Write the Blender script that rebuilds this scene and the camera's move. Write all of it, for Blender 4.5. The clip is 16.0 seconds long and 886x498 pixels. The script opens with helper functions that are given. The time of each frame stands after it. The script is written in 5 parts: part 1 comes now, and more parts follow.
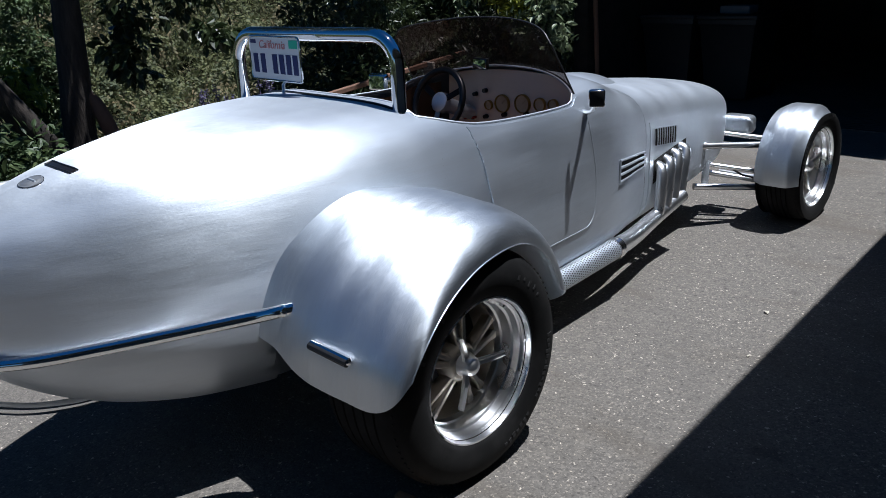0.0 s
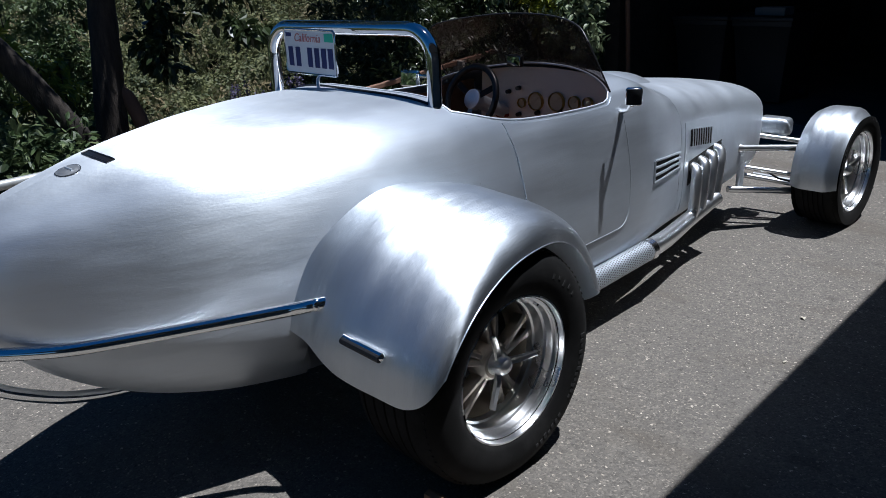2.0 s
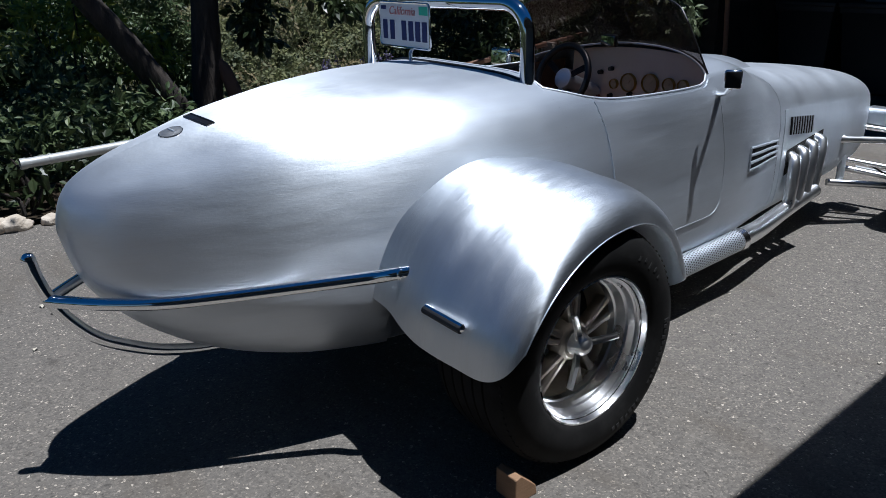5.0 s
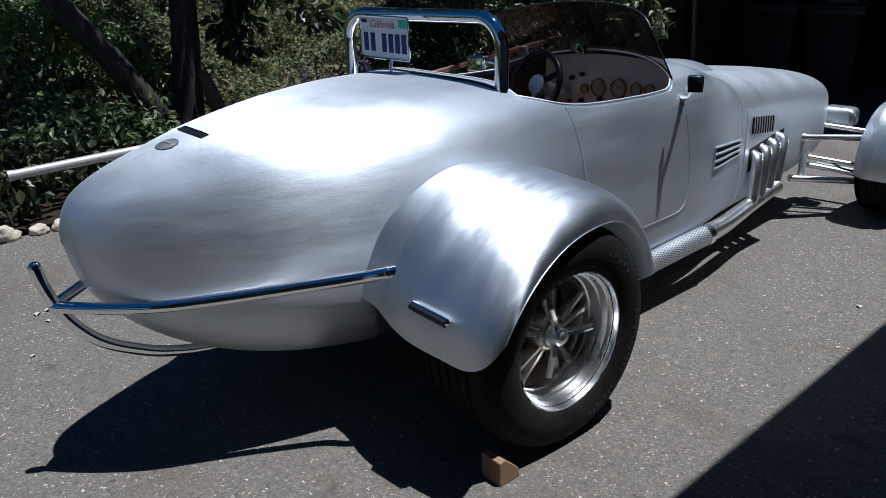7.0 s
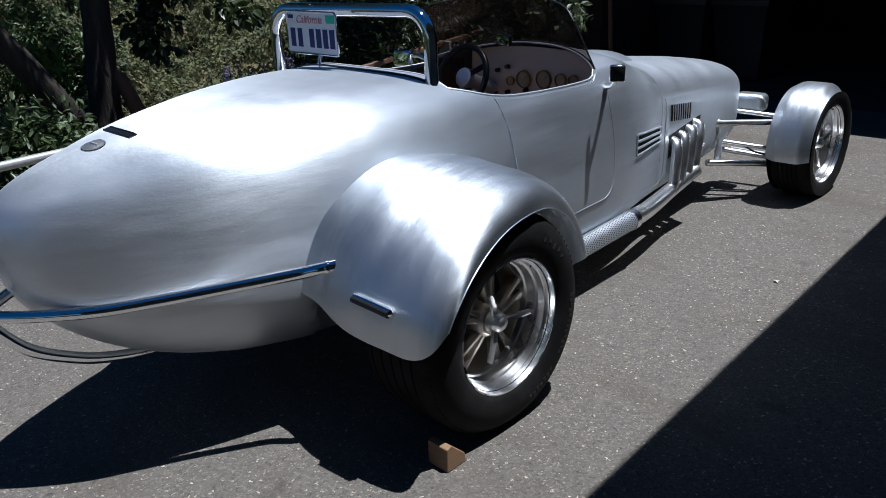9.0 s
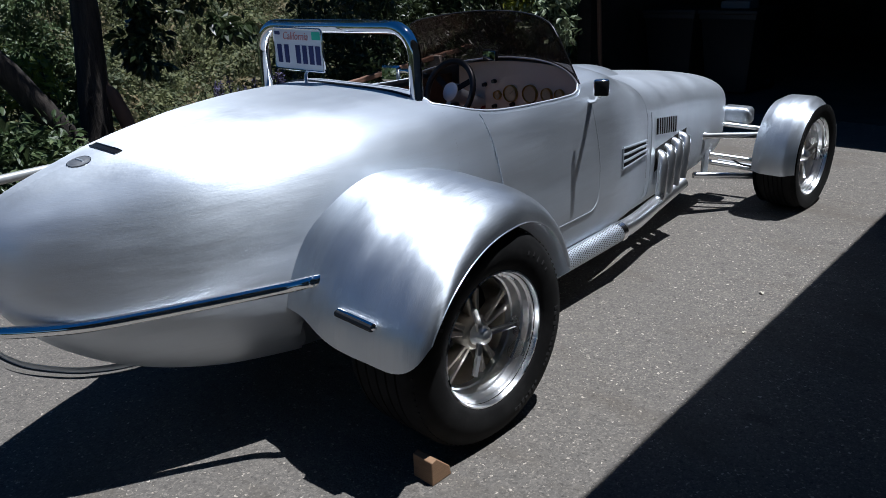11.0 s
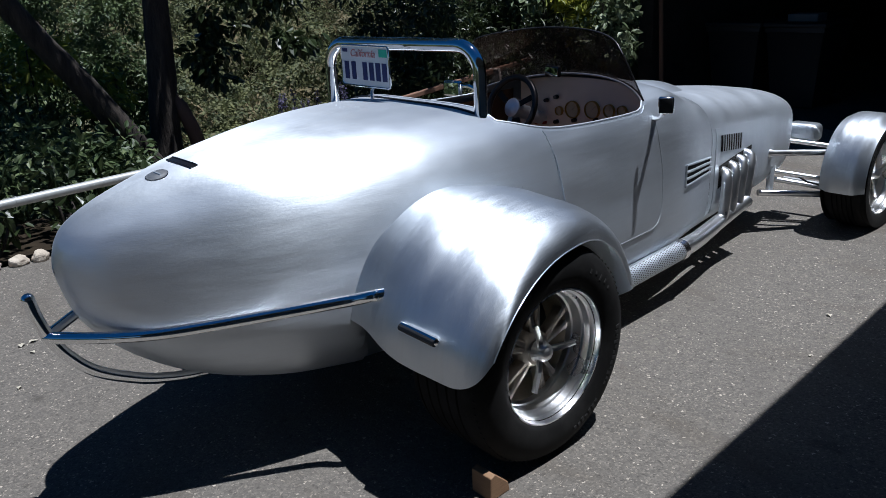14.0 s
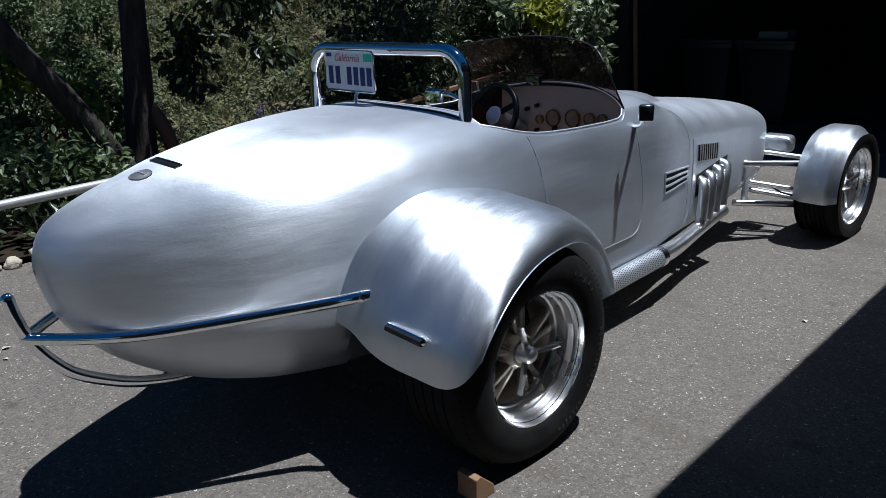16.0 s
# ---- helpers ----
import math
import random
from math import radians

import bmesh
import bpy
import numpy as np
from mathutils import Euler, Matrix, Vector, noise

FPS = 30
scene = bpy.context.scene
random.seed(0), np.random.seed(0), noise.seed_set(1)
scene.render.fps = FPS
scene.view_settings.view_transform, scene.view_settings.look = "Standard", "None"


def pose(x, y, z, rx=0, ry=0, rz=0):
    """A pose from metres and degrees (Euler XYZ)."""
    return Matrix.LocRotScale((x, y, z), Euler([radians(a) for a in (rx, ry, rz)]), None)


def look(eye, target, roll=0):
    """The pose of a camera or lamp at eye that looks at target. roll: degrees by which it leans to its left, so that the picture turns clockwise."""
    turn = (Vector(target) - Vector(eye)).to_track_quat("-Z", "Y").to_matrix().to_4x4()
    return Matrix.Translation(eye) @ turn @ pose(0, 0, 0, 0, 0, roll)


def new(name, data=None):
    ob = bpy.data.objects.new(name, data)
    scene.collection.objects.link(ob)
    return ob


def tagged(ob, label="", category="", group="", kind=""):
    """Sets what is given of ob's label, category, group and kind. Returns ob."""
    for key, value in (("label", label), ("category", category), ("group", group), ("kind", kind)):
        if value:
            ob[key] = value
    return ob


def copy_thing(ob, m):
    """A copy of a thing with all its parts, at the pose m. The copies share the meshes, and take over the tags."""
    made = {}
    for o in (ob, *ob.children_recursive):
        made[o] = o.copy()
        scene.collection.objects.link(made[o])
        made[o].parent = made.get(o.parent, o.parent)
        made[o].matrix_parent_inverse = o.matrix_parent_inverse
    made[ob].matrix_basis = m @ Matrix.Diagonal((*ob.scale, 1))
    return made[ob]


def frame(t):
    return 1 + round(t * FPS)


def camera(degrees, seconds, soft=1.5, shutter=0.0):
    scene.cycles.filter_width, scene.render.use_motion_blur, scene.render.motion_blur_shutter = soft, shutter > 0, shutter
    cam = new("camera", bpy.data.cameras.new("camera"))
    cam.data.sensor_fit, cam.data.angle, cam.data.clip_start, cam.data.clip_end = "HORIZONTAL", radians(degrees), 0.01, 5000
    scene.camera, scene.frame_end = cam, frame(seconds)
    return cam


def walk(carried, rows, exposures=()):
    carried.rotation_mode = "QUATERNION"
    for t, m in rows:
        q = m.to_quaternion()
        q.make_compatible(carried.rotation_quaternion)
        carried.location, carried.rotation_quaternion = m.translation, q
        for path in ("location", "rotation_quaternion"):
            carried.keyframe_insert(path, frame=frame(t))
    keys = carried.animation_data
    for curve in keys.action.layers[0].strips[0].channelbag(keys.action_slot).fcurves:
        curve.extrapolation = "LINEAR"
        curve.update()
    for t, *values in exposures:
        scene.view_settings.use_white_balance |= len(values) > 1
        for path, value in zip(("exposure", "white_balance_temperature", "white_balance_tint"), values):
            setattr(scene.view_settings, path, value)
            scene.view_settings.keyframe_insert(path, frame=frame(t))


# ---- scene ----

# ---------------------------------------------------------------- camera and walk
cam = camera(59.8, 16.0, soft=0.82)
ROWS = [
    (0.0, (2.3660, -1.4530, 1.4592), (0.5978, 0.3272, 0.5297), -2.92),
    (0.5, (2.3343, -1.4508, 1.4480), (0.5635, 0.3313, 0.5255), -2.93),
    (1.0, (2.3178, -1.4476, 1.4426), (0.5278, 0.3152, 0.5209), -2.92),
    (1.5, (2.3207, -1.4545, 1.4420), (0.5172, 0.2944, 0.5177), -2.74),
    (2.0, (2.3272, -1.4613, 1.4400), (0.5028, 0.2641, 0.5160), -2.44),
    (2.5, (2.3314, -1.4628, 1.4342), (0.4706, 0.2278, 0.5172), -2.05),
    (3.0, (2.3252, -1.4696, 1.4302), (0.4189, 0.1715, 0.5174), -1.77),
    (3.5, (2.3194, -1.4742, 1.4211), (0.3798, 0.1250, 0.5039), -1.94),
    (4.0, (2.3153, -1.4816, 1.4195), (0.3471, 0.0707, 0.4828), -1.98),
    (4.5, (2.3078, -1.4791, 1.4114), (0.3214, 0.0343, 0.4503), -1.62),
    (6.8, (2.4237, -1.5666, 1.4594), (0.4591, -0.0313, 0.4872), -2.81),
    (7.0, (2.4210, -1.5792, 1.4627), (0.4786, -0.0109, 0.4995), -2.40),
    (7.5, (2.4515, -1.6436, 1.4697), (0.5525, -0.0119, 0.5241), -2.30),
    (8.0, (2.4458, -1.6569, 1.4578), (0.5767, 0.0131, 0.5214), -2.41),
    (8.5, (2.4211, -1.6326, 1.4421), (0.6130, 0.0886, 0.4773), -2.83),
    (9.0, (2.4231, -1.6229, 1.4584), (0.6519, 0.1252, 0.4740), -2.68),
    (11.5, (2.4608, -1.6090, 1.4722), (0.6902, 0.1657, 0.5365), -2.78),
    (12.0, (2.4610, -1.6121, 1.4784), (0.6835, 0.1588, 0.5470), -2.71),
    (12.5, (2.4589, -1.6160, 1.4747), (0.6667, 0.1432, 0.5504), -2.73),
    (13.0, (2.4514, -1.6195, 1.4891), (0.6287, 0.1078, 0.5640), -2.95),
    (13.5, (2.4443, -1.6488, 1.4822), (0.5995, 0.0643, 0.5749), -3.04),
    (14.0, (2.4482, -1.6429, 1.4934), (0.5453, 0.0083, 0.5908), -3.14),
    (14.5, (2.4290, -1.6614, 1.4724), (0.5062, -0.0145, 0.6037), -2.43),
    (15.0, (2.4266, -1.6815, 1.4642), (0.5233, -0.0067, 0.6069), -2.22),
    (15.5, (2.4271, -1.6838, 1.4641), (0.5581, 0.0290, 0.6075), -2.13),
    (16.0, (2.4349, -1.6850, 1.4568), (0.5833, 0.0476, 0.6011), -2.26),
]
walk(cam, [(t, look(e, g, r)) for t, e, g, r in ROWS], [(0.0, 0.55, 5750, 10), (3.0, 0.42, 5750, 10), (9.0, 0.4, 5750, 10), (11.5, 0.48, 5750, 10), (13.5, 0.38, 5750, 10), (16.0, 0.35, 5750, 10)])

# ---------------------------------------------------------------- world and sun
SUN = Vector((0.2, 0.18, 1.0)).normalized()
elev = math.asin(SUN.z)
azim = math.atan2(SUN.x, SUN.y)
world = bpy.data.worlds.new("world")
scene.world = world
world.use_nodes = True
wn = world.node_tree.nodes
sky = wn.new("ShaderNodeTexSky")
sky.sky_type = "NISHITA"
sky.sun_disc = False
sky.dust_density, sky.ozone_density, sky.air_density = 0.1, 6.0, 0.9
sky.sun_elevation, sky.sun_rotation = elev, azim
wn["Background"].inputs["Strength"].default_value = 0.027
deep = wn.new("ShaderNodeHueSaturation")
deep.inputs["Saturation"].default_value = 1.28
world.node_tree.links.new(sky.outputs[0], deep.inputs["Color"])
world.node_tree.links.new(deep.outputs[0], wn["Background"].inputs["Color"])
sun_data = bpy.data.lights.new("sun", "SUN")
sun_data.energy, sun_data.angle, sun_data.color = 4.7, radians(0.53), (1.0, 0.97, 0.93)
sun = new("sun", sun_data)
sun.matrix_world = look(SUN * 30, (0, 0, 0))


# ---------------------------------------------------------------- materials
def mat(name, color, rough=0.5, metal=0.0, spec=0.5):
    m = bpy.data.materials.new(name)
    m.use_nodes = True
    b = m.node_tree.nodes["Principled BSDF"]
    b.inputs["Base Color"].default_value = (*color, 1)
    b.inputs["Roughness"].default_value = rough
    b.inputs["Metallic"].default_value = metal
    b.inputs["Specular IOR Level"].default_value = spec
    return m, m.node_tree, b


def coords(nt, scale=(1, 1, 1), rot=(0, 0, 0)):
    tc = nt.nodes.new("ShaderNodeTexCoord")
    mp = nt.nodes.new("ShaderNodeMapping")
    mp.inputs["Scale"].default_value = scale
    mp.inputs["Rotation"].default_value = rot
    nt.links.new(tc.outputs["Object"], mp.inputs["Vector"])
    return mp.outputs["Vector"]


def noise_tex(nt, vec, scale, detail=4, rough=0.5):
    n = nt.nodes.new("ShaderNodeTexNoise")
    n.inputs["Scale"].default_value = scale
    n.inputs["Detail"].default_value = detail
    n.inputs["Roughness"].default_value = rough
    nt.links.new(vec, n.inputs["Vector"])
    return n.outputs["Fac"]


def ramp(nt, fac, stops):
    r = nt.nodes.new("ShaderNodeValToRGB")
    els = r.color_ramp.elements
    while len(els) < len(stops):
        els.new(0.5)
    for e, (p, c) in zip(els, stops):
        e.position = p
        e.color = (*c, 1) if len(c) == 3 else c
    nt.links.new(fac, r.inputs["Fac"])
    return r.outputs["Color"]


def remap(nt, fac, a, b, lo=0.0, hi=1.0):
    r = nt.nodes.new("ShaderNodeMapRange")
    for k, v in zip(("From Min", "From Max", "To Min", "To Max"), (lo, hi, a, b)):
        r.inputs[k].default_value = v
    nt.links.new(fac, r.inputs["Value"])
    return r.outputs["Result"]


def mixc(nt, fac, a, b, mode="MIX"):
    m = nt.nodes.new("ShaderNodeMix")
    m.data_type, m.blend_type = "RGBA", mode
    for sock, v in ((m.inputs[0], fac), (m.inputs[6], a), (m.inputs[7], b)):
        if isinstance(v, (int, float)):
            sock.default_value = v
        elif isinstance(v, tuple):
            sock.default_value = (*v, 1)
        else:
            nt.links.new(v, sock)
    return m.outputs[2]


def add(nt, a, b, op="ADD"):
    m = nt.nodes.new("ShaderNodeMath")
    m.operation = op
    for sock, v in ((m.inputs[0], a), (m.inputs[1], b)):
        if isinstance(v, (int, float)):
            sock.default_value = v
        else:
            nt.links.new(v, sock)
    return m.outputs[0]


def bump(nt, bsdf, height, strength, dist):
    b = nt.nodes.new("ShaderNodeBump")
    b.inputs["Strength"].default_value = strength
    b.inputs["Distance"].default_value = dist
    nt.links.new(height, b.inputs["Height"])
    nt.links.new(b.outputs["Normal"], bsdf.inputs["Normal"])


def brushed(name, stretch, rot=(0, 0, 0), base=0.85, rough=(0.34, 0.48), grain=(0, 1, 0), aniso=0.5, satin=0.0, broad=0.25, relief_by=0.26, haze=0.56):
    """Hand-brushed bare aluminium: long scratches, cloudy swirls and uneven gloss."""
    m, nt, b = mat(name, (base, base, base), 0.35, 1.0)
    v = coords(nt, stretch, rot)
    v2 = coords(nt)
    fine = noise_tex(nt, v, 60, 5, 0.65)
    cloud = noise_tex(nt, coords(nt, tuple(math.sqrt(s) for s in stretch), rot), 5, 4, 0.6)
    big = noise_tex(nt, v2, 2.3, 3)
    gloss = remap(nt, add(nt, add(nt, fine, 0.5, "MULTIPLY"), cloud), rough[0], rough[1], 0.45, 1.05)
    if satin:
        sx = nt.nodes.new("ShaderNodeSeparateXYZ")
        nt.links.new(v2, sx.inputs[0])
        gloss = add(nt, gloss, remap(nt, sx.outputs[1], 0.0, satin, -0.9, 0.7))
    nt.links.new(gloss, b.inputs["Roughness"])
    streak = noise_tex(nt, coords(nt, tuple(s ** 1.25 for s in stretch), rot), 11, 5, 0.6)
    # Bluish tone: part of the sky's reflection is put into the base colour.
    tone = mixc(nt, remap(nt, big, 0, 1, 0.38, 0.6), (base * 0.85, base * 0.915, base * 0.99), (base * 0.955, base * 1.015, base * 1.09))
    nt.links.new(mixc(nt, remap(nt, streak, 0.0, 0.16, 0.5, 0.72), tone, (base * 0.8, base * 0.81, base * 0.82)), b.inputs["Base Color"])
    dent = noise_tex(nt, v2, 4.2, 2, 0.4)
    wisp = noise_tex(nt, coords(nt, tuple(s ** 0.6 for s in stretch), rot), 4.5, 2, 0.5)
    relief = add(nt, add(nt, add(nt, fine, 0.8, "MULTIPLY"), add(nt, cloud, 0.5, "MULTIPLY")), add(nt, add(nt, dent, 7.0, "MULTIPLY"), add(nt, wisp, 10.0, "MULTIPLY")))
    bump(nt, b, relief, relief_by, 0.0018)
    b.inputs["Anisotropic"].default_value = aniso
    g = nt.nodes.new("ShaderNodeNewGeometry")
    cr = nt.nodes.new("ShaderNodeVectorMath")
    cr.operation = "CROSS_PRODUCT"
    cr.inputs[1].default_value = grain
    nt.links.new(g.outputs["Normal"], cr.inputs[0])
    if grain[0]:
        cr2 = nt.nodes.new("ShaderNodeVectorMath")
        cr2.operation = "CROSS_PRODUCT"
        nt.links.new(g.outputs["Normal"], cr2.inputs[0])
        nt.links.new(cr.outputs[0], cr2.inputs[1])
        cr = cr2
    nt.links.new(cr.outputs[0], b.inputs["Tangent"])
    # the cross-hatched part of the finish scatters more widely
    wide = nt.nodes.new("ShaderNodeBsdfPrincipled")
    wide.inputs["Metallic"].default_value = 1.0
    wide.inputs["Roughness"].default_value = haze
    nt.links.new(b.inputs["Base Color"].links[0].from_socket, wide.inputs["Base Color"])
    nt.links.new(b.inputs["Normal"].links[0].from_socket, wide.inputs["Normal"])
    blend = nt.nodes.new("ShaderNodeMixShader")
    nt.links.new(remap(nt, wisp, broad - 0.1, broad + 0.1, 0.3, 0.7), blend.inputs[0])
    nt.links.new(b.outputs[0], blend.inputs[1])
    nt.links.new(wide.outputs[0], blend.inputs[2])
    nt.links.new(blend.outputs[0], nt.nodes["Material Output"].inputs["Surface"])
    return m


ALU = brushed("brushed_aluminium", (1.5, 0.3, 5.0), base=0.68, rough=(0.31, 0.41), satin=0.14, aniso=0.82, broad=0.28, relief_by=0.25, haze=0.78)
ALU_FENDER = brushed("brushed_aluminium_fender", (6.0, 0.5, 0.5), grain=(1, 0, 0), aniso=0.72, base=0.73, rough=(0.36, 0.47), broad=0.26, relief_by=0.7)
ALU_FRONT = brushed("satin_aluminium", (1.0, 2.5, 1.2), rough=(0.4, 0.54), aniso=0.5, base=0.72, broad=0.4, haze=0.62)
CHROME, nt, b = mat("chrome", (0.86, 0.87, 0.88), 0.04, 1.0)
nt.links.new(remap(nt, noise_tex(nt, coords(nt), 14, 4), 0.02, 0.09), b.inputs["Roughness"])
POLISHED, nt, b = mat("polished_aluminium", (0.9, 0.9, 0.9), 0.13, 1.0)
nt.links.new(remap(nt, noise_tex(nt, coords(nt), 25, 5), 0.14, 0.28), b.inputs["Roughness"])
bump(nt, b, noise_tex(nt, coords(nt, (40, 1, 1)), 9, 3), 0.05, 0.001)
RIM, nt, b = mat("machined_rim", (0.95, 0.955, 0.97), 0.3, 1.0)
nt.links.new(remap(nt, noise_tex(nt, coords(nt), 8, 3), 0.25, 0.31), b.inputs["Roughness"])
b.inputs["Anisotropic"].default_value = 0.6
axle = nt.nodes.new("ShaderNodeCombineXYZ")
axle.inputs[0].default_value = 1.0
nt.links.new(axle.outputs[0], b.inputs["Tangent"])
SPINNER, nt, b = mat("bright_spinner", (0.9, 0.9, 0.9), 0.32, 1.0)
nt.links.new(remap(nt, noise_tex(nt, coords(nt), 40, 4), 0.26, 0.4), b.inputs["Roughness"])
CAST, nt, b = mat("cast_alloy", (0.42, 0.38, 0.33), 0.42, 1.0)
nt.links.new(mixc(nt, noise_tex(nt, coords(nt), 30, 5), (0.48, 0.43, 0.37), (0.74, 0.68, 0.59)), b.inputs["Base Color"])
bump(nt, b, noise_tex(nt, coords(nt), 300, 3), 0.2, 0.001)
BARREL, nt, b = mat("cast_barrel", (0.5, 0.45, 0.36), 0.55, 0.4)
nt.links.new(mixc(nt, noise_tex(nt, coords(nt), 22, 5), (0.36, 0.32, 0.25), (0.56, 0.5, 0.41)), b.inputs["Base Color"])
PIPE, nt, b = mat("coated_pipe", (0.88, 0.89, 0.9), 0.2, 1.0)
nt.links.new(remap(nt, noise_tex(nt, coords(nt), 18, 4), 0.22, 0.42), b.inputs["Roughness"])
CAPGREY, nt, b = mat("dull_cap_metal", (0.5, 0.51, 0.52), 0.4, 0.9)
nt.links.new(remap(nt, noise_tex(nt, coords(nt), 60, 4), 0.3, 0.55), b.inputs["Roughness"])
RUBBER, nt, b = mat("tyre_rubber", (0.012, 0.012, 0.012), 0.62, 0.0, 0.14)
dust = noise_tex(nt, coords(nt), 9, 6, 0.65)
nt.links.new(mixc(nt, remap(nt, dust, 0, 1, 0.45, 0.75), (0.008, 0.0079, 0.0078), (0.02, 0.0195, 0.019)), b.inputs["Base Color"])
nt.links.new(remap(nt, dust, 0.6, 0.85), b.inputs["Roughness"])
bump(nt, b, noise_tex(nt, coords(nt), 400, 3), 0.15, 0.001)
RUBBER_MARK, nt, b = mat("worn_rubber", (0.026, 0.0255, 0.025), 0.75, 0.0, 0.2)
BLACK, nt, b = mat("black_paint", (0.008, 0.008, 0.009), 0.35)
# Near-black for painted recess shade, and for the steering wheel's spokes.
DARK, nt, b = mat("shade_and_trim_black", (0.006, 0.006, 0.006), 0.8)
DARKMETAL, nt, b = mat("dark_steel", (0.06, 0.06, 0.065), 0.45, 0.7)
nt.links.new(remap(nt, noise_tex(nt, coords(nt), 40, 4), 0.35, 0.6), b.inputs["Roughness"])
LEATHER, nt, b = mat("brown_leather", (0.07, 0.035, 0.018), 0.5)
bump(nt, b, noise_tex(nt, coords(nt), 120, 4), 0.3, 0.002)
nt.links.new(mixc(nt, noise_tex(nt, coords(nt), 8, 4), (0.05, 0.024, 0.012), (0.1, 0.05, 0.026)), b.inputs["Base Color"])
BRASS, nt, b = mat("brass", (0.55, 0.36, 0.12), 0.3, 1.0)
GAUGE, nt, b = mat("gauge_face", (0.5, 0.42, 0.28), 0.4)
REDKNOB, nt, b = mat("red_knob", (0.25, 0.02, 0.02), 0.4)
DASH, nt, b = mat("dash_panel", (0.50, 0.38, 0.28), 0.5, 0.1)
nt.links.new(mixc(nt, noise_tex(nt, coords(nt), 5, 5), (0.72, 0.6, 0.48), (0.86, 0.74, 0.62)), b.inputs["Base Color"])
bump(nt, b, noise_tex(nt, coords(nt), 60, 4), 0.1, 0.001)
PLATE, nt, b = mat("plate_white", (0.78, 0.8, 0.84), 0.35)
nt.links.new(mixc(nt, noise_tex(nt, coords(nt), 6, 4), (0.5, 0.54, 0.6), (0.62, 0.65, 0.7)), b.inputs["Base Color"])
NAVY, nt, b = mat("plate_navy", (0.02, 0.03, 0.12), 0.4)
SCRIPT, nt, b = mat("plate_red", (0.42, 0.17, 0.18), 0.4)
GREEN_STICKER, nt, b = mat("sticker_green", (0.05, 0.42, 0.3), 0.45)
GLASS = bpy.data.materials.new("smoked_glass")
GLASS.use_nodes = True
nt = GLASS.node_tree
nt.nodes.remove(nt.nodes["Principled BSDF"])
out = nt.nodes["Material Output"]
tr = nt.nodes.new("ShaderNodeBsdfTransparent")
tr.inputs["Color"].default_value = (0.48, 0.45, 0.44, 1)
gl = nt.nodes.new("ShaderNodeBsdfGlossy")
gl.inputs["Roughness"].default_value = 0.03
mx = nt.nodes.new("ShaderNodeMixShader")
mx.inputs[0].default_value = 0.034
nt.links.new(tr.outputs[0], mx.inputs[1])
nt.links.new(gl.outputs[0], mx.inputs[2])
# A thin brownish diffuse veil mixed over the glass.
veil = nt.nodes.new("ShaderNodeBsdfDiffuse")
veil.inputs["Color"].default_value = (0.42, 0.36, 0.32, 1)
veiled = nt.nodes.new("ShaderNodeMixShader")
veiled.inputs[0].default_value = 0.05
nt.links.new(mx.outputs[0], veiled.inputs[1])
nt.links.new(veil.outputs[0], veiled.inputs[2])
nt.links.new(veiled.outputs[0], out.inputs["Surface"])
MIRROR, nt, b = mat("mirror_glass", (0.85, 0.86, 0.87), 0.02, 1.0)

ASPHALT, nt, b = mat("asphalt", (0.09, 0.09, 0.09), 0.85)
v = coords(nt)
vor = nt.nodes.new("ShaderNodeTexVoronoi")
vor.inputs["Scale"].default_value = 170
nt.links.new(v, vor.inputs["Vector"])
vor2 = nt.nodes.new("ShaderNodeTexVoronoi")
vor2.inputs["Scale"].default_value = 86
warp = nt.nodes.new("ShaderNodeTexNoise")
warp.inputs["Scale"].default_value = 95
nt.links.new(v, warp.inputs["Vector"])
shift = nt.nodes.new("ShaderNodeVectorMath")
shift.operation = "MULTIPLY_ADD"
shift.inputs[1].default_value = (0.022, 0.022, 0.0)
nt.links.new(warp.outputs["Color"], shift.inputs[0])
nt.links.new(v, shift.inputs[2])
nt.links.new(shift.outputs[0], vor2.inputs["Vector"])
stone = ramp(nt, vor.outputs["Color"], [(0.0, (0.055, 0.055, 0.055)), (0.7, (0.105, 0.105, 0.105)), (0.9, (0.155, 0.153, 0.15)), (1.0, (0.38, 0.37, 0.35))])
sep = nt.nodes.new("ShaderNodeSeparateColor")
nt.links.new(vor2.outputs["Color"], sep.inputs[0])
flecks = ramp(nt, sep.outputs[1], [(0.0, (0, 0, 0)), (0.9, (0, 0, 0)), (0.94, (0.7, 0.7, 0.7)), (1.0, (1, 1, 1))])
near = ramp(nt, vor2.outputs["Distance"], [(0.0, (1, 1, 1)), (0.24, (1, 1, 1)), (0.36, (0, 0, 0)), (1.0, (0, 0, 0))])
base = mixc(nt, mixc(nt, 1.0, flecks, near, "MULTIPLY"), stone, (0.47, 0.46, 0.44))
patch = noise_tex(nt, v, 0.9, 6, 0.6)
base = mixc(nt, remap(nt, patch, 0.0, 0.4, 0.35, 0.75), base, (0.08, 0.08, 0.082))
grit = noise_tex(nt, v, 14, 5, 0.7)
base = mixc(nt, remap(nt, grit, 0.0, 0.45, 0.5, 0.8), base, (0.15, 0.148, 0.142))
chips = noise_tex(nt, v, 75, 2, 0.6)
where = remap(nt, noise_tex(nt, v, 3.1, 4, 0.6), 0.15, 1.0, 0.42, 0.62)
base = mixc(nt, add(nt, remap(nt, chips, 0.0, 0.85, 0.63, 0.71), where, "MULTIPLY"), base, (0.36, 0.345, 0.315))
pits = noise_tex(nt, v, 48, 3, 0.6)
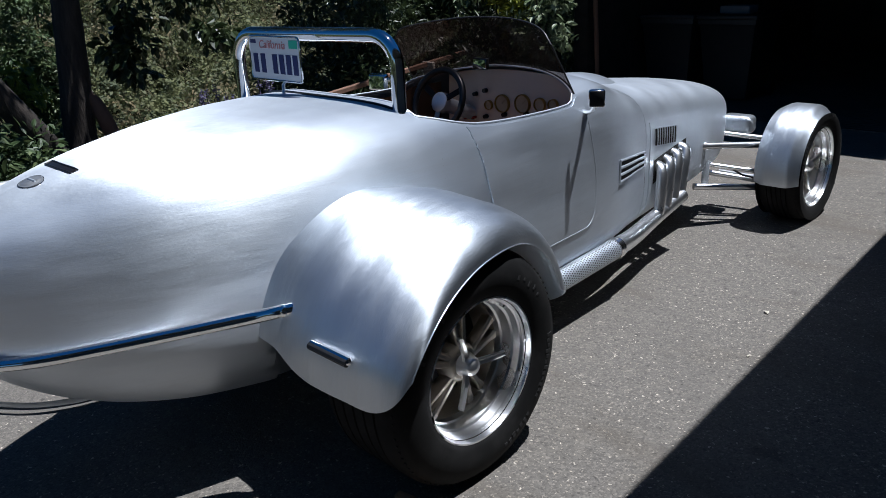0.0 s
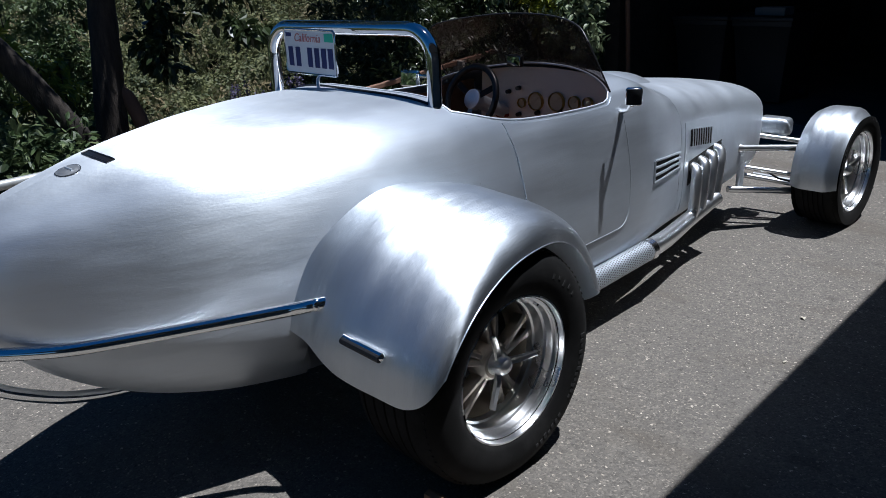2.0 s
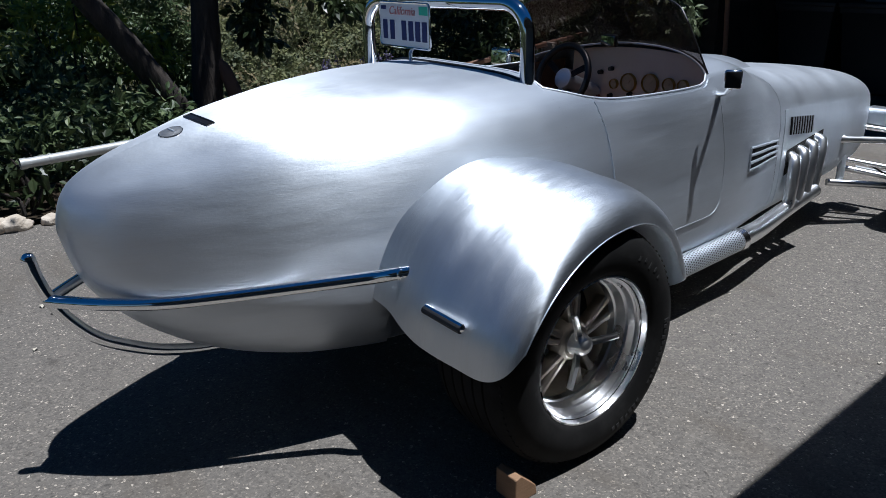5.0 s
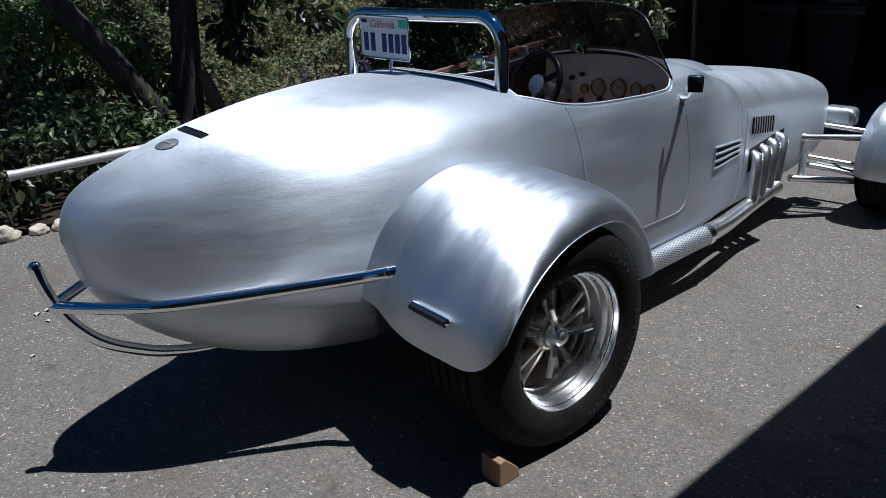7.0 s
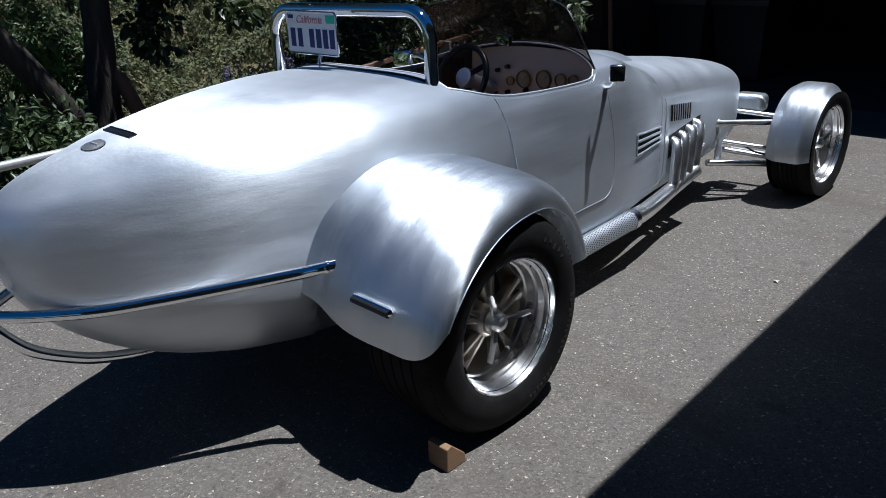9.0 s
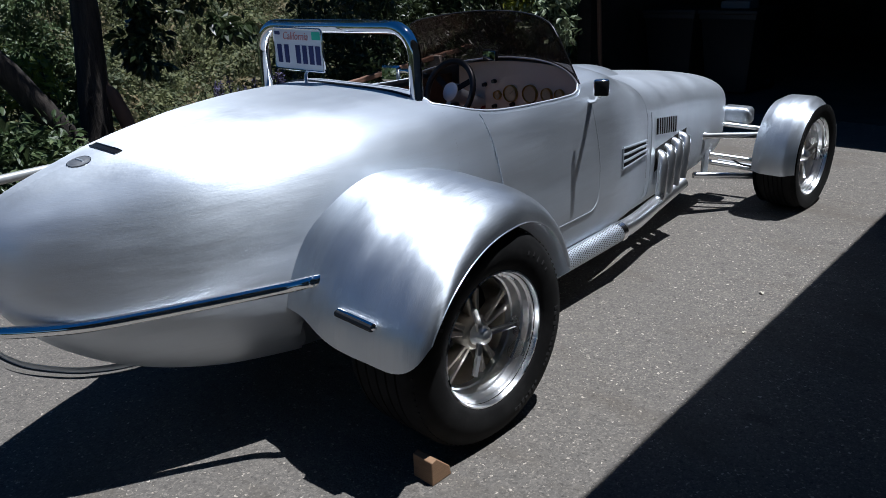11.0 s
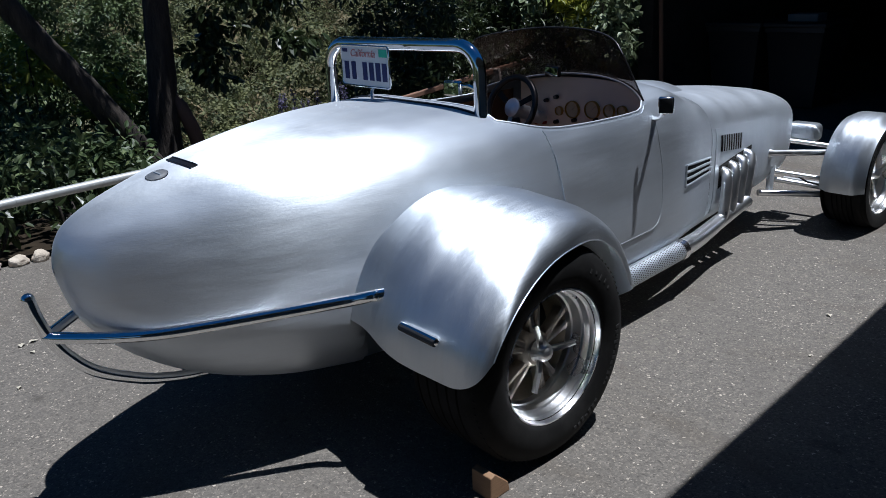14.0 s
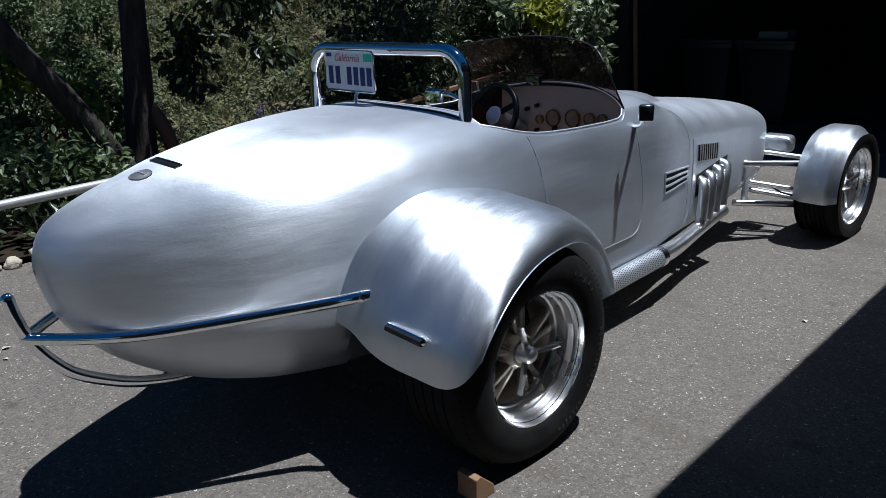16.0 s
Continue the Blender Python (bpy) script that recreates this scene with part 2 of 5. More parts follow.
base = mixc(nt, remap(nt, pits, 0.75, 0.0, 0.3, 0.42), base, (0.03, 0.03, 0.03))
stain = noise_tex(nt, coords(nt, (0.5, 1.3, 1)), 1.6, 7, 0.65)
base = mixc(nt, remap(nt, stain, 0.0, 0.7, 0.5, 0.68), base, (0.062, 0.056, 0.048))
blot = noise_tex(nt, v, 5.5, 3, 0.5)
base = mixc(nt, remap(nt, blot, 0.0, 0.6, 0.66, 0.74), base, (0.035, 0.034, 0.033))
base = mixc(nt, 1.0, base, (1.24, 1.12, 0.97), "MULTIPLY")
nt.links.new(base, b.inputs["Base Color"])
bump(nt, b, add(nt, add(nt, vor.outputs["Distance"], -1.0, "MULTIPLY"), noise_tex(nt, v, 30, 5)), 0.5, 0.004)


def earth(name, c1, c2, scale):
    m, nt, b = mat(name, c1, 0.95, 0.0, 0.1)
    v = coords(nt)
    n = noise_tex(nt, v, scale, 8, 0.65)
    nt.links.new(mixc(nt, remap(nt, n, 0, 1, 0.35, 0.65), c1, c2), b.inputs["Base Color"])
    bump(nt, b, noise_tex(nt, v, scale * 8, 5), 0.6, 0.02)
    return m


# Near-black earth: shade under the planting and brush is put into these colours.
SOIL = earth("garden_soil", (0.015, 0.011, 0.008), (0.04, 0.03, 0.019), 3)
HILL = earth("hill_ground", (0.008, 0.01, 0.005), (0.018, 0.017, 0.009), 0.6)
ROCK = earth("pale_rock", (0.34, 0.29, 0.23), (0.62, 0.55, 0.46), 6)
# Unseen house wall: grey chosen for the car's reflections and less bounced light.
STUCCO = earth("stucco_wall", (0.16, 0.17, 0.18), (0.2, 0.21, 0.22), 4)
# Near-black: the garage's deep shade is put into the wall colour.
GARAGE_SHADE = earth("garage_wall_shade", (0.025, 0.022, 0.02), (0.04, 0.036, 0.032), 4)
# Unseen soffit: grey chosen to bounce less light into the shade.
CEIL = earth("soffit_boards", (0.14, 0.145, 0.15), (0.18, 0.185, 0.19), 3)
BOARD = earth("sawn_board", (0.4, 0.35, 0.3), (0.5, 0.45, 0.4), 5)
# Slab colour darkened as well, for the shade inside the garage.
CONCRETE = earth("garage_slab_shade", (0.05, 0.05, 0.049), (0.08, 0.079, 0.075), 2)
BARK, nt, b = mat("tree_bark", (0.06, 0.045, 0.035), 0.9)
v = coords(nt, (1, 1, 0.18))
n1 = noise_tex(nt, v, 22, 6, 0.7)
nt.links.new(mixc(nt, remap(nt, n1, 0, 1, 0.35, 0.7), (0.014, 0.011, 0.009), (0.06, 0.047, 0.038)), b.inputs["Base Color"])
bump(nt, b, n1, 0.9, 0.03)
BARK_RED, nt, b = mat("reddish_bark", (0.16, 0.08, 0.05), 0.8)
n1 = noise_tex(nt, coords(nt, (1, 1, 0.25)), 14, 5, 0.6)
nt.links.new(mixc(nt, n1, (0.06, 0.035, 0.025), (0.2, 0.12, 0.085)), b.inputs["Base Color"])
bump(nt, b, n1, 0.6, 0.02)
WOOD, nt, b = mat("weathered_wood", (0.25, 0.14, 0.07), 0.75)
n1 = noise_tex(nt, coords(nt, (3, 3, 40)), 6, 6, 0.7)
nt.links.new(mixc(nt, n1, (0.14, 0.075, 0.04), (0.36, 0.22, 0.12)), b.inputs["Base Color"])
bump(nt, b, n1, 0.5, 0.004)
REDWOOD, nt, b = mat("redwood_rail", (0.16, 0.08, 0.05), 0.8)
n1 = noise_tex(nt, coords(nt, (20, 1.5, 20)), 4, 6, 0.7)
nt.links.new(mixc(nt, n1, (0.1, 0.045, 0.028), (0.25, 0.14, 0.09)), b.inputs["Base Color"])
GALV, nt, b = mat("galvanised_pipe", (0.62, 0.63, 0.62), 0.5, 0.35)
n1 = noise_tex(nt, coords(nt), 35, 5)
nt.links.new(mixc(nt, n1, (0.26, 0.27, 0.265), (0.42, 0.43, 0.42)), b.inputs["Base Color"])
LITTER = earth("dry_leaf_litter", (0.42, 0.38, 0.3), (0.6, 0.56, 0.47), 30)
# Bin and box colours are darkened to stand in for the garage's shade.
BIN, nt, b = mat("bin_plastic_shade", (0.008, 0.009, 0.012), 0.6)
WHITE_SHADED, nt, b = mat("white_shaded", (0.12, 0.12, 0.125), 0.6)


def leaf_mat(name, c1, c2, c3, rough=0.45, sheer=0.25):
    m, nt, b = mat(name, c1, rough, 0.0, 0.4)
    g = nt.nodes.new("ShaderNodeNewGeometry")
    col = ramp(nt, g.outputs["Random Per Island"], [(0.0, c1), (0.6, c2), (1.0, c3)])
    big = noise_tex(nt, coords(nt), 1.7, 3)
    nt.links.new(mixc(nt, remap(nt, big, 0.0, 0.5, 0.45, 0.75), col, c3), b.inputs["Base Color"])
    t = nt.nodes.new("ShaderNodeBsdfTranslucent")
    nt.links.new(col, t.inputs["Color"])
    mxs = nt.nodes.new("ShaderNodeMixShader")
    mxs.inputs[0].default_value = sheer
    o = nt.nodes["Material Output"]
    nt.links.new(b.outputs[0], mxs.inputs[1])
    nt.links.new(t.outputs[0], mxs.inputs[2])
    nt.links.new(mxs.outputs[0], o.inputs["Surface"])
    return m


# Dark leaf: for the oaks, and for shrubs whose shade is put into colour.
OAK_AND_SHADE_LEAF = leaf_mat("oak_and_shade_leaf", (0.018, 0.028, 0.011), (0.03, 0.045, 0.016), (0.055, 0.075, 0.03), 0.35)
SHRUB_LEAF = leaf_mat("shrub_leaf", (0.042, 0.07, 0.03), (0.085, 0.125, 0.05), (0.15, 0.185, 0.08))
# Two paler leaf greens; some of the sunlight is put into the colour.
PALE_LEAF = leaf_mat("pale_leaf", (0.09, 0.13, 0.06), (0.17, 0.21, 0.11), (0.27, 0.31, 0.19))
BRIGHT_LEAF = leaf_mat("bright_leaf", (0.13, 0.17, 0.025), (0.26, 0.28, 0.04), (0.4, 0.38, 0.06), 0.45, 0.4)
HILL_LEAF = leaf_mat("hill_leaf", (0.08, 0.1, 0.045), (0.13, 0.15, 0.065), (0.2, 0.185, 0.095), 0.7)
nt = HILL_LEAF.node_tree
b = nt.nodes["Principled BSDF"]
was = b.inputs["Base Color"].links[0].from_socket
kinds = ramp(nt, noise_tex(nt, coords(nt), 0.55, 2), [(0.0, (0.03, 0.045, 0.024)), (0.36, (0.05, 0.068, 0.03)), (0.46, (0.16, 0.165, 0.06)), (0.54, (0.06, 0.075, 0.036)), (0.62, (0.22, 0.16, 0.08)), (0.7, (0.07, 0.08, 0.04)), (1.0, (0.13, 0.14, 0.06))])
nt.links.new(mixc(nt, 0.8, was, kinds), b.inputs["Base Color"])
LAVENDER = leaf_mat("lavender_flower", (0.08, 0.07, 0.13), (0.12, 0.105, 0.19), (0.16, 0.145, 0.23), 0.7)


# ---------------------------------------------------------------- mesh helpers
FORM = [None]  # the shaping rule for the parts being made


def finish(ob, bm, material, sharp=0.7):
    bmesh.ops.recalc_face_normals(bm, faces=bm.faces[:])
    for f in bm.faces:
        f.smooth = True
    for e in bm.edges:
        e.smooth = len(e.link_faces) == 2 and e.calc_face_angle(0) < sharp
    bm.to_mesh(ob.data)
    bm.free()
    ob.data.materials.append(material)
    return ob


def part(name, bm, material, parent, label="", sharp=0.7):
    if FORM[0]:
        for vtx in bm.verts:
            vtx.co = FORM[0](vtx.co)
    ob = new(name, bpy.data.meshes.new(name))
    finish(ob, bm, material, sharp)
    ob.parent = parent
    return tagged(ob, label) if label else ob


def thing(name, bm, material, label, category, group="", kind="", sharp=0.7):
    ob = new(name, bpy.data.meshes.new(name))
    finish(ob, bm, material, sharp)
    return tagged(ob, label, category, group, kind)


def base_empty(name, at, label, category, group="", kind=""):
    ob = new(name)
    ob.location = at
    ob.empty_display_size = 0.1
    return tagged(ob, label, category, group, kind)


def grid(rows, wrap=False, bm=None, flip=False):
    """Quads over rows of points; wrap joins each row's end to its start."""
    bm = bm or bmesh.new()
    vs = [[bm.verts.new(p) for p in r] for r in rows]
    n = len(rows[0])
    for i in range(len(rows) - 1):
        for j in range(n if wrap else n - 1):
            q = [vs[i][j], vs[i][(j + 1) % n], vs[i + 1][(j + 1) % n], vs[i + 1][j]]
            bm.faces.new(q[::-1] if flip else q)
    return bm


def tube(points, r, n=14, bm=None, caps=True):
    """A round bar along a line of points; r may be one radius or one for each point."""
    bm = bm or bmesh.new()
    pts = [Vector(p) for p in points]
    rs = r if isinstance(r, (list, tuple)) else [r] * len(pts)
    side = None
    rings = []
    for i, p in enumerate(pts):
        d = (pts[min(i + 1, len(pts) - 1)] - pts[max(i - 1, 0)]).normalized()
        if side is None:
            side = d.orthogonal().normalized()
        side = (side - d * side.dot(d)).normalized()
        up = d.cross(side)
        rings.append([bm.verts.new(p + (side * math.cos(2 * math.pi * k / n) + up * math.sin(2 * math.pi * k / n)) * rs[i]) for k in range(n)])
    for a, b2 in zip(rings, rings[1:]):
        for k in range(n):
            bm.faces.new((a[k], a[(k + 1) % n], b2[(k + 1) % n], b2[k]))
    if caps:
        bm.faces.new(rings[0][::-1])
        bm.faces.new(rings[-1])
    return bm


def spline(ctrl, n=10):
    """A smooth line through the given points (Catmull-Rom)."""
    c = [Vector(p) for p in ctrl]
    c = [2 * c[0] - c[1]] + c + [2 * c[-1] - c[-2]]
    res = []
    for i in range(1, len(c) - 2):
        for k in range(n):
            t = k / n
            a, b2, d, e = c[i - 1], c[i], c[i + 1], c[i + 2]
            res.append(0.5 * ((2 * b2) + (d - a) * t + (2 * a - 5 * b2 + 4 * d - e) * t * t + (3 * b2 - a - 3 * d + e) * t ** 3))
    return res + [c[-2]]


def lathe(profile, axis="X", n=64, bm=None):
    """Turn a profile of (along, radius) about an axis."""
    rows = []
    for a, r in profile:
        ring = []
        for k in range(n):
            c, s = math.cos(2 * math.pi * k / n) * r, math.sin(2 * math.pi * k / n) * r
            ring.append({"X": (a, c, s), "Y": (c, a, s), "Z": (c, s, a)}[axis])
        rows.append(ring)
    return grid(rows, True, bm)


def rbox(size, at=(0, 0, 0), bev=0.01, seg=2, rot=None, bm=None):
    """A box with rounded edges."""
    b2 = bmesh.new()
    bmesh.ops.create_cube(b2, size=1)
    bmesh.ops.scale(b2, vec=size, verts=b2.verts)
    if bev:
        bmesh.ops.bevel(b2, geom=b2.edges[:], offset=bev, segments=seg, profile=0.5, affect="EDGES")
    m = Matrix.Translation(at)
    if rot:
        m = m @ Euler([radians(a) for a in rot]).to_matrix().to_4x4()
    bmesh.ops.transform(b2, matrix=m, verts=b2.verts)
    if bm is None:
        return b2
    tmp = bpy.data.meshes.new("tmp")
    b2.to_mesh(tmp)
    b2.free()
    bm.from_mesh(tmp)
    bpy.data.meshes.remove(tmp)
    return bm


def smoothstep(a, b2, x):
    t = max(0.0, min(1.0, (x - a) / (b2 - a)))
    return t * t * (3 - 2 * t)


def table(xs, ys):
    """A smooth curve through a short table (monotone cubic)."""
    xs, ys = list(xs), list(ys)
    d = [(ys[i + 1] - ys[i]) / (xs[i + 1] - xs[i]) for i in range(len(xs) - 1)]
    m = [d[0]] + [0 if d[i - 1] * d[i] <= 0 else 2 / (1 / d[i - 1] + 1 / d[i]) for i in range(1, len(d))] + [d[-1]]

    def f(x):
        if x <= xs[0]:
            return ys[0]
        if x >= xs[-1]:
            return ys[-1]
        i = max(k for k in range(len(xs) - 1) if xs[k] <= x)
        h = xs[i + 1] - xs[i]
        t = (x - xs[i]) / h
        return ((1 + 2 * t) * (1 - t) ** 2 * ys[i] + t * (1 - t) ** 2 * h * m[i] + t * t * (3 - 2 * t) * ys[i + 1] + t * t * (t - 1) * h * m[i + 1])

    return f


# ---------------------------------------------------------------- ground, house and garage
def hill_height(x, y):
    """Level drive, then a bank falling to a gully with a wooded slope opposite."""
    d = max(0.0, -2.3 - x)
    z = -0.9 * smoothstep(0.6, 3.2, d) - 2.6 * smoothstep(2.5, 9, d) - 3.0 * smoothstep(8, 18, d)
    z += 9.5 * smoothstep(16, 60, d) + 14 * smoothstep(45, 140, d)
    far = max(0.0, max(abs(y), x) - 12)
    z += 0.25 * (math.sin(x * 0.7) + math.cos(y * 0.6)) * smoothstep(2, 8, d) + 3 * smoothstep(20, 150, far)
    return z


rows = []
xs = [-900, -500, -300, -200, -150, -120] + [-100 + 4 * i for i in range(20)] + [-20 + 1.0 * i for i in range(16)] + [-4 + 0.25 * i for i in range(9)] + [0, 6, 15, 30, 60, 120, 300, 900]
ys = [-900, -300, -120, -60, -40, -30] + [-24 + 2 * i for i in range(36)] + [60, 90, 150, 300, 900]
for x in xs:
    rows.append([(x, y, hill_height(x, y) - 0.012) for y in ys])
thing("ground", grid(rows), HILL, "hillside earth falling away beside the drive, shade under brush put into its colour", "ground", kind="structure")

# asphalt: a slab with a slightly ragged edge along the planting bed
edge = []
for i in range(60):
    y = -6 + i * 0.22
    edge.append((-2.25 - 0.05 * smoothstep(-1, 3, y) + 0.03 * math.sin(y * 3.1) + 0.015 * math.sin(y * 9.7), y))
bm = bmesh.new()
rows = [[(e[0] + (7.5 - e[0]) * k / 12, e[1], 0.0) for k in range(13)] for e in edge]
grid(rows, bm=bm)
rows = [[(e[0], e[1], 0.0), (e[0] - 0.01, e[1], -0.04)] for e in edge]
grid(rows, bm=bm)
thing("driveway", bm, ASPHALT, "worn grey asphalt drive with pale stone flecks", "driveway", kind="structure")
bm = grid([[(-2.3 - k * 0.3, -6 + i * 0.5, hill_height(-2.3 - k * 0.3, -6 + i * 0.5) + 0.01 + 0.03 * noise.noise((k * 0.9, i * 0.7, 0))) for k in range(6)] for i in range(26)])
thing("planting_bed", bm, SOIL, "bare soil of a planting bed beside the drive, darkened in colour for shade", "soil", kind="structure")


def slab(name, x0, y0, z0, x1, y1, z1, material, label, category):
    return thing(name, rbox((x1 - x0, y1 - y0, z1 - z0), ((x0 + x1) / 2, (y0 + y1) / 2, (z0 + z1) / 2), 0.004, 1), material, label, category, kind="structure")


# Low, to hide more sky and darken the shade under the eave.
EAVE = 2.25
# unseen house beside the drive; its eave edge is set from the shadow line
slab("wall_east", 3.9, -6.0, -0.02, 4.1, 4.6, EAVE - 0.1, STUCCO, "unseen blue-grey house wall, added for reflections and to close the place", "wall")
bm = bmesh.new()
pl = [(2.035, -6.3), (1.675, 4.4), (6.5, 4.4), (6.5, -6.3)]
lo = [bm.verts.new((x, y, EAVE)) for x, y in pl]
hi = [bm.verts.new((x, y, EAVE + 0.16)) for x, y in pl]
bm.faces.new(lo[::-1]), bm.faces.new(hi)
for i in range(4):
    bm.faces.new((lo[i], lo[(i + 1) % 4], hi[(i + 1) % 4], hi[i]))
thing("ceiling_eave", bm, CEIL, "blue-grey soffit of the unseen house eave, grey chosen to dim bounced light", "eave", kind="structure")
# the garage at the end of the drive, its shade put into the colours
GY = 5.0
slab("wall_garage_west", -2.2, GY, -0.02, -2.05, 11.0, 2.5, GARAGE_SHADE, "garage side wall with the shade put into its near-black colour", "wall")
slab("wall_garage_east", 5.0, 4.65, -0.02, 5.15, 11.0, 2.5, GARAGE_SHADE, "garage side wall with the shade put into its near-black colour", "wall")
slab("wall_garage_back", -2.05, 10.85, -0.02, 5.0, 11.0, 2.5, GARAGE_SHADE, "garage back wall with the shade put into its near-black colour", "wall")
# Edge set so its shadow meets the drive's shade line and clears the climber.
slab("ceiling_garage", -2.07, 4.66, 2.5, 5.3, 11.2, 2.66, GARAGE_SHADE, "boarded garage ceiling with the shade put into its near-black colour", "ceiling")
slab("floor_garage", -2.05, GY + 0.02, -0.03, 5.0, 10.85, 0.006, CONCRETE, "concrete garage floor, darkened in colour for the shade", "floor")
bm = tube([(-1.93, 5.02, 0.0), (-1.98, 5.0, 1.2), (-2.02, 5.0, 2.5)], 0.022, 10)
thing("garage_post", bm, REDWOOD, "thin brown wooden post at the garage corner", "post")

# ---------------------------------------------------------------- the car: body surface
TIP = -1.012
NOSE = 2.91
W = table([0.0, 0.07, 0.14, 0.234, 0.394, 0.534, 0.652, 0.765, 0.872, 1.0, 1.145, 1.22, 1.42, 1.50, 1.568, 1.646, 1.69, 1.79, 1.90, 1.952],
          [0.004, 0.05, 0.092, 0.15, 0.235, 0.315, 0.385, 0.445, 0.498, 0.55, 0.588, 0.592, 0.572, 0.553, 0.52, 0.462, 0.44, 0.41, 0.385, 0.37])
ZT = table([TIP, -1.0, -0.985, -0.95, -0.85, -0.72, -0.58, -0.42, -0.24, 0.0, 0.3, 0.6, 1.0, 1.3, 1.5, 1.75, 2.2, 2.6, 2.8],
           [0.655, 0.698, 0.731, 0.768, 0.815, 0.853, 0.889, 0.917, 0.939, 0.95, 0.945, 0.93, 0.925, 0.92, 0.865, 0.795, 0.745, 0.695, 0.665])
ZB = table([TIP, -1.0, -0.985, -0.95, -0.85, -0.72, -0.58, -0.42, -0.2, 0.3, 1.7, 2.4, 2.8],
           [0.635, 0.57, 0.512, 0.445, 0.335, 0.25, 0.195, 0.16, 0.145, 0.125, 0.12, 0.16, 0.2])
NU = table([TIP, -0.8, -0.3, 0.3, 1.2, 1.7, 2.3, 2.9], [2.6, 3.0, 3.6, 4.8, 5.2, 3.5, 3.2, 3.0])
NL = table([TIP, -0.8, -0.3, 0.3, 1.2, 1.9, 2.9], [2.0, 2.5, 3.2, 4.2, 5.5, 5.5, 4.0])


def close_nose(y):
    t = max(0.0, (y - 2.66) / (NOSE - 2.66))
    return math.sqrt(max(0.0, 1 - t ** 2.6))


def section(y):
    w = W(math.sqrt(max(0.0, y - TIP)))
    zt, zb = ZT(y), ZB(y)
    zm = 0.55 + 0.09 * smoothstep(-0.7, TIP, y) - 0.06 * smoothstep(1.2, 2.0, y)
    c = close_nose(y)
    if c < 1:
        w = max(0.003, w * (0.25 + 0.75 * c) * min(1, c * 3))
        zt, zb = zm + (zt - zm) * max(0.02, c ** 0.8), zm + (zb - zm) * max(0.02, c)
    return w, zt, zb, zm, NU(y), NL(y)


def shell(y, a, side=1, off=0.0):
    """A point of the body: y along the car, a from -90 (keel) to 90 (crown) degrees."""
    w, zt, zb, zm, nu, nl = section(y)
    c, s = max(0.0, math.cos(radians(a))), math.sin(radians(a))
    n, h = (nu, zt - zm) if s >= 0 else (nl, zm - zb)
    x = w * c ** (2 / n)
    z = zm + math.copysign(h * abs(s) ** (2 / n), s)
    well = smoothstep(0.28, 0.245, math.hypot(y, z - 0.33)) * smoothstep(0.4, 0.3, z)
    if well and x > 0.3:
        x -= well * (x - 0.3)
    arch = smoothstep(0.92, 1.06, y) * (1 - smoothstep(1.45, 1.95, y))
    zc = zt - 0.058
    if arch and z > zc:
        xs = w * (1 - ((zc - zm) / h) ** n) ** (1 / n)
        z += arch * (zc + 0.058 * max(0.0, 1 - (x / xs) ** 2) ** 0.75 - z)
    return Vector((side * x, y, z)) if not off else Vector((side * x, y, z)) + off * shell_normal(y, a, side)


def shell_normal(y, a, side):
    d1 = shell(y + 0.004, a, side) - shell(y - 0.004, a, side)
    a2 = min(89.0, max(-89.0, a))
    d2 = shell(y, a2 + 0.5, side) - shell(y, a2 - 0.5, side)
    n = d1.cross(d2)
    return (n if n.x * side >= 0 or abs(a) > 85 and n.z * a > 0 else -n).normalized()


def angle_at(y, z):
    """The angle round the body at which it has the height z."""
    w, zt, zb, zm, nu, nl = section(y)
    if z >= zm:
        return math.degrees(math.asin(min(1, ((z - zm) / (zt - zm))) ** (nu / 2)))
    return -math.degrees(math.asin(min(1, ((zm - z) / (zm - zb))) ** (nl / 2)))


def on_body(y, z, side=1, off=0.0):
    return shell(y, angle_at(y, z), side, off)


def angle_at_x(y, x):
    w, zt, zb, zm, nu, nl = section(y)
    return math.degrees(math.acos(min(1, (abs(x) / w)) ** (nu / 2)))


def on_top(y, x, off=0.0):
    return shell(y, angle_at_x(y, x), 1 if x >= 0 else -1, off)


COAM = table([0.30, 0.36, 0.43, 0.51, 0.60, 0.74, 0.95, 1.02, 1.075], [0.912, 0.896, 0.876, 0.861, 0.853, 0.846, 0.841, 0.843, 0.868])
Y0, Y1 = 0.30, 1.075
A0, A1 = angle_at(Y0, COAM(Y0)), angle_at(Y1, COAM(Y1))


def rear_edge(a):
    return Y0 + 0.03 * smoothstep(A0, A0 + 25, a)


XS = on_body(Y1, COAM(Y1)).x


def cowl_edge(a):
    if a < A1:
        return Y1
    w, zt, zb, zm, nu, nl = section(1.15)
    return Y1 + 0.25 * max(0.0, 1 - (w * max(0.0, math.cos(radians(a))) ** (2 / nu) / XS) ** 2)




CX = 0.15  # the car's centre line


# Scales from the camera's mean position, so points keep their place in view.
def scaled_from_eye(d, x, y, z):
    return Vector((2.26 * (1 - d) + x * d - CX, -1.5 + (y + 1.5) * d, 1.355 - (1.355 - z) * d))


def body_form(p):
    """Scales the body towards the camera near its centre line, to fit its view."""
    q = scaled_from_eye(1 / (1 + 0.0726 * (0.98 - min(1.1, abs(p.x)))), abs(p.x), p.y, p.z)
    return Vector((math.copysign(q.x, p.x), q.y, q.z))


# Cockpit parts, likewise drawn towards the camera to fit its view.
def cockpit_form(p):
    return scaled_from_eye(0.9356, p.x, p.y, p.z)


# Deck parts, moved back along the lines of sight to fit the view.
def deck_form(p):
    return scaled_from_eye(1.034, p.x + 0.22, p.y, p.z)


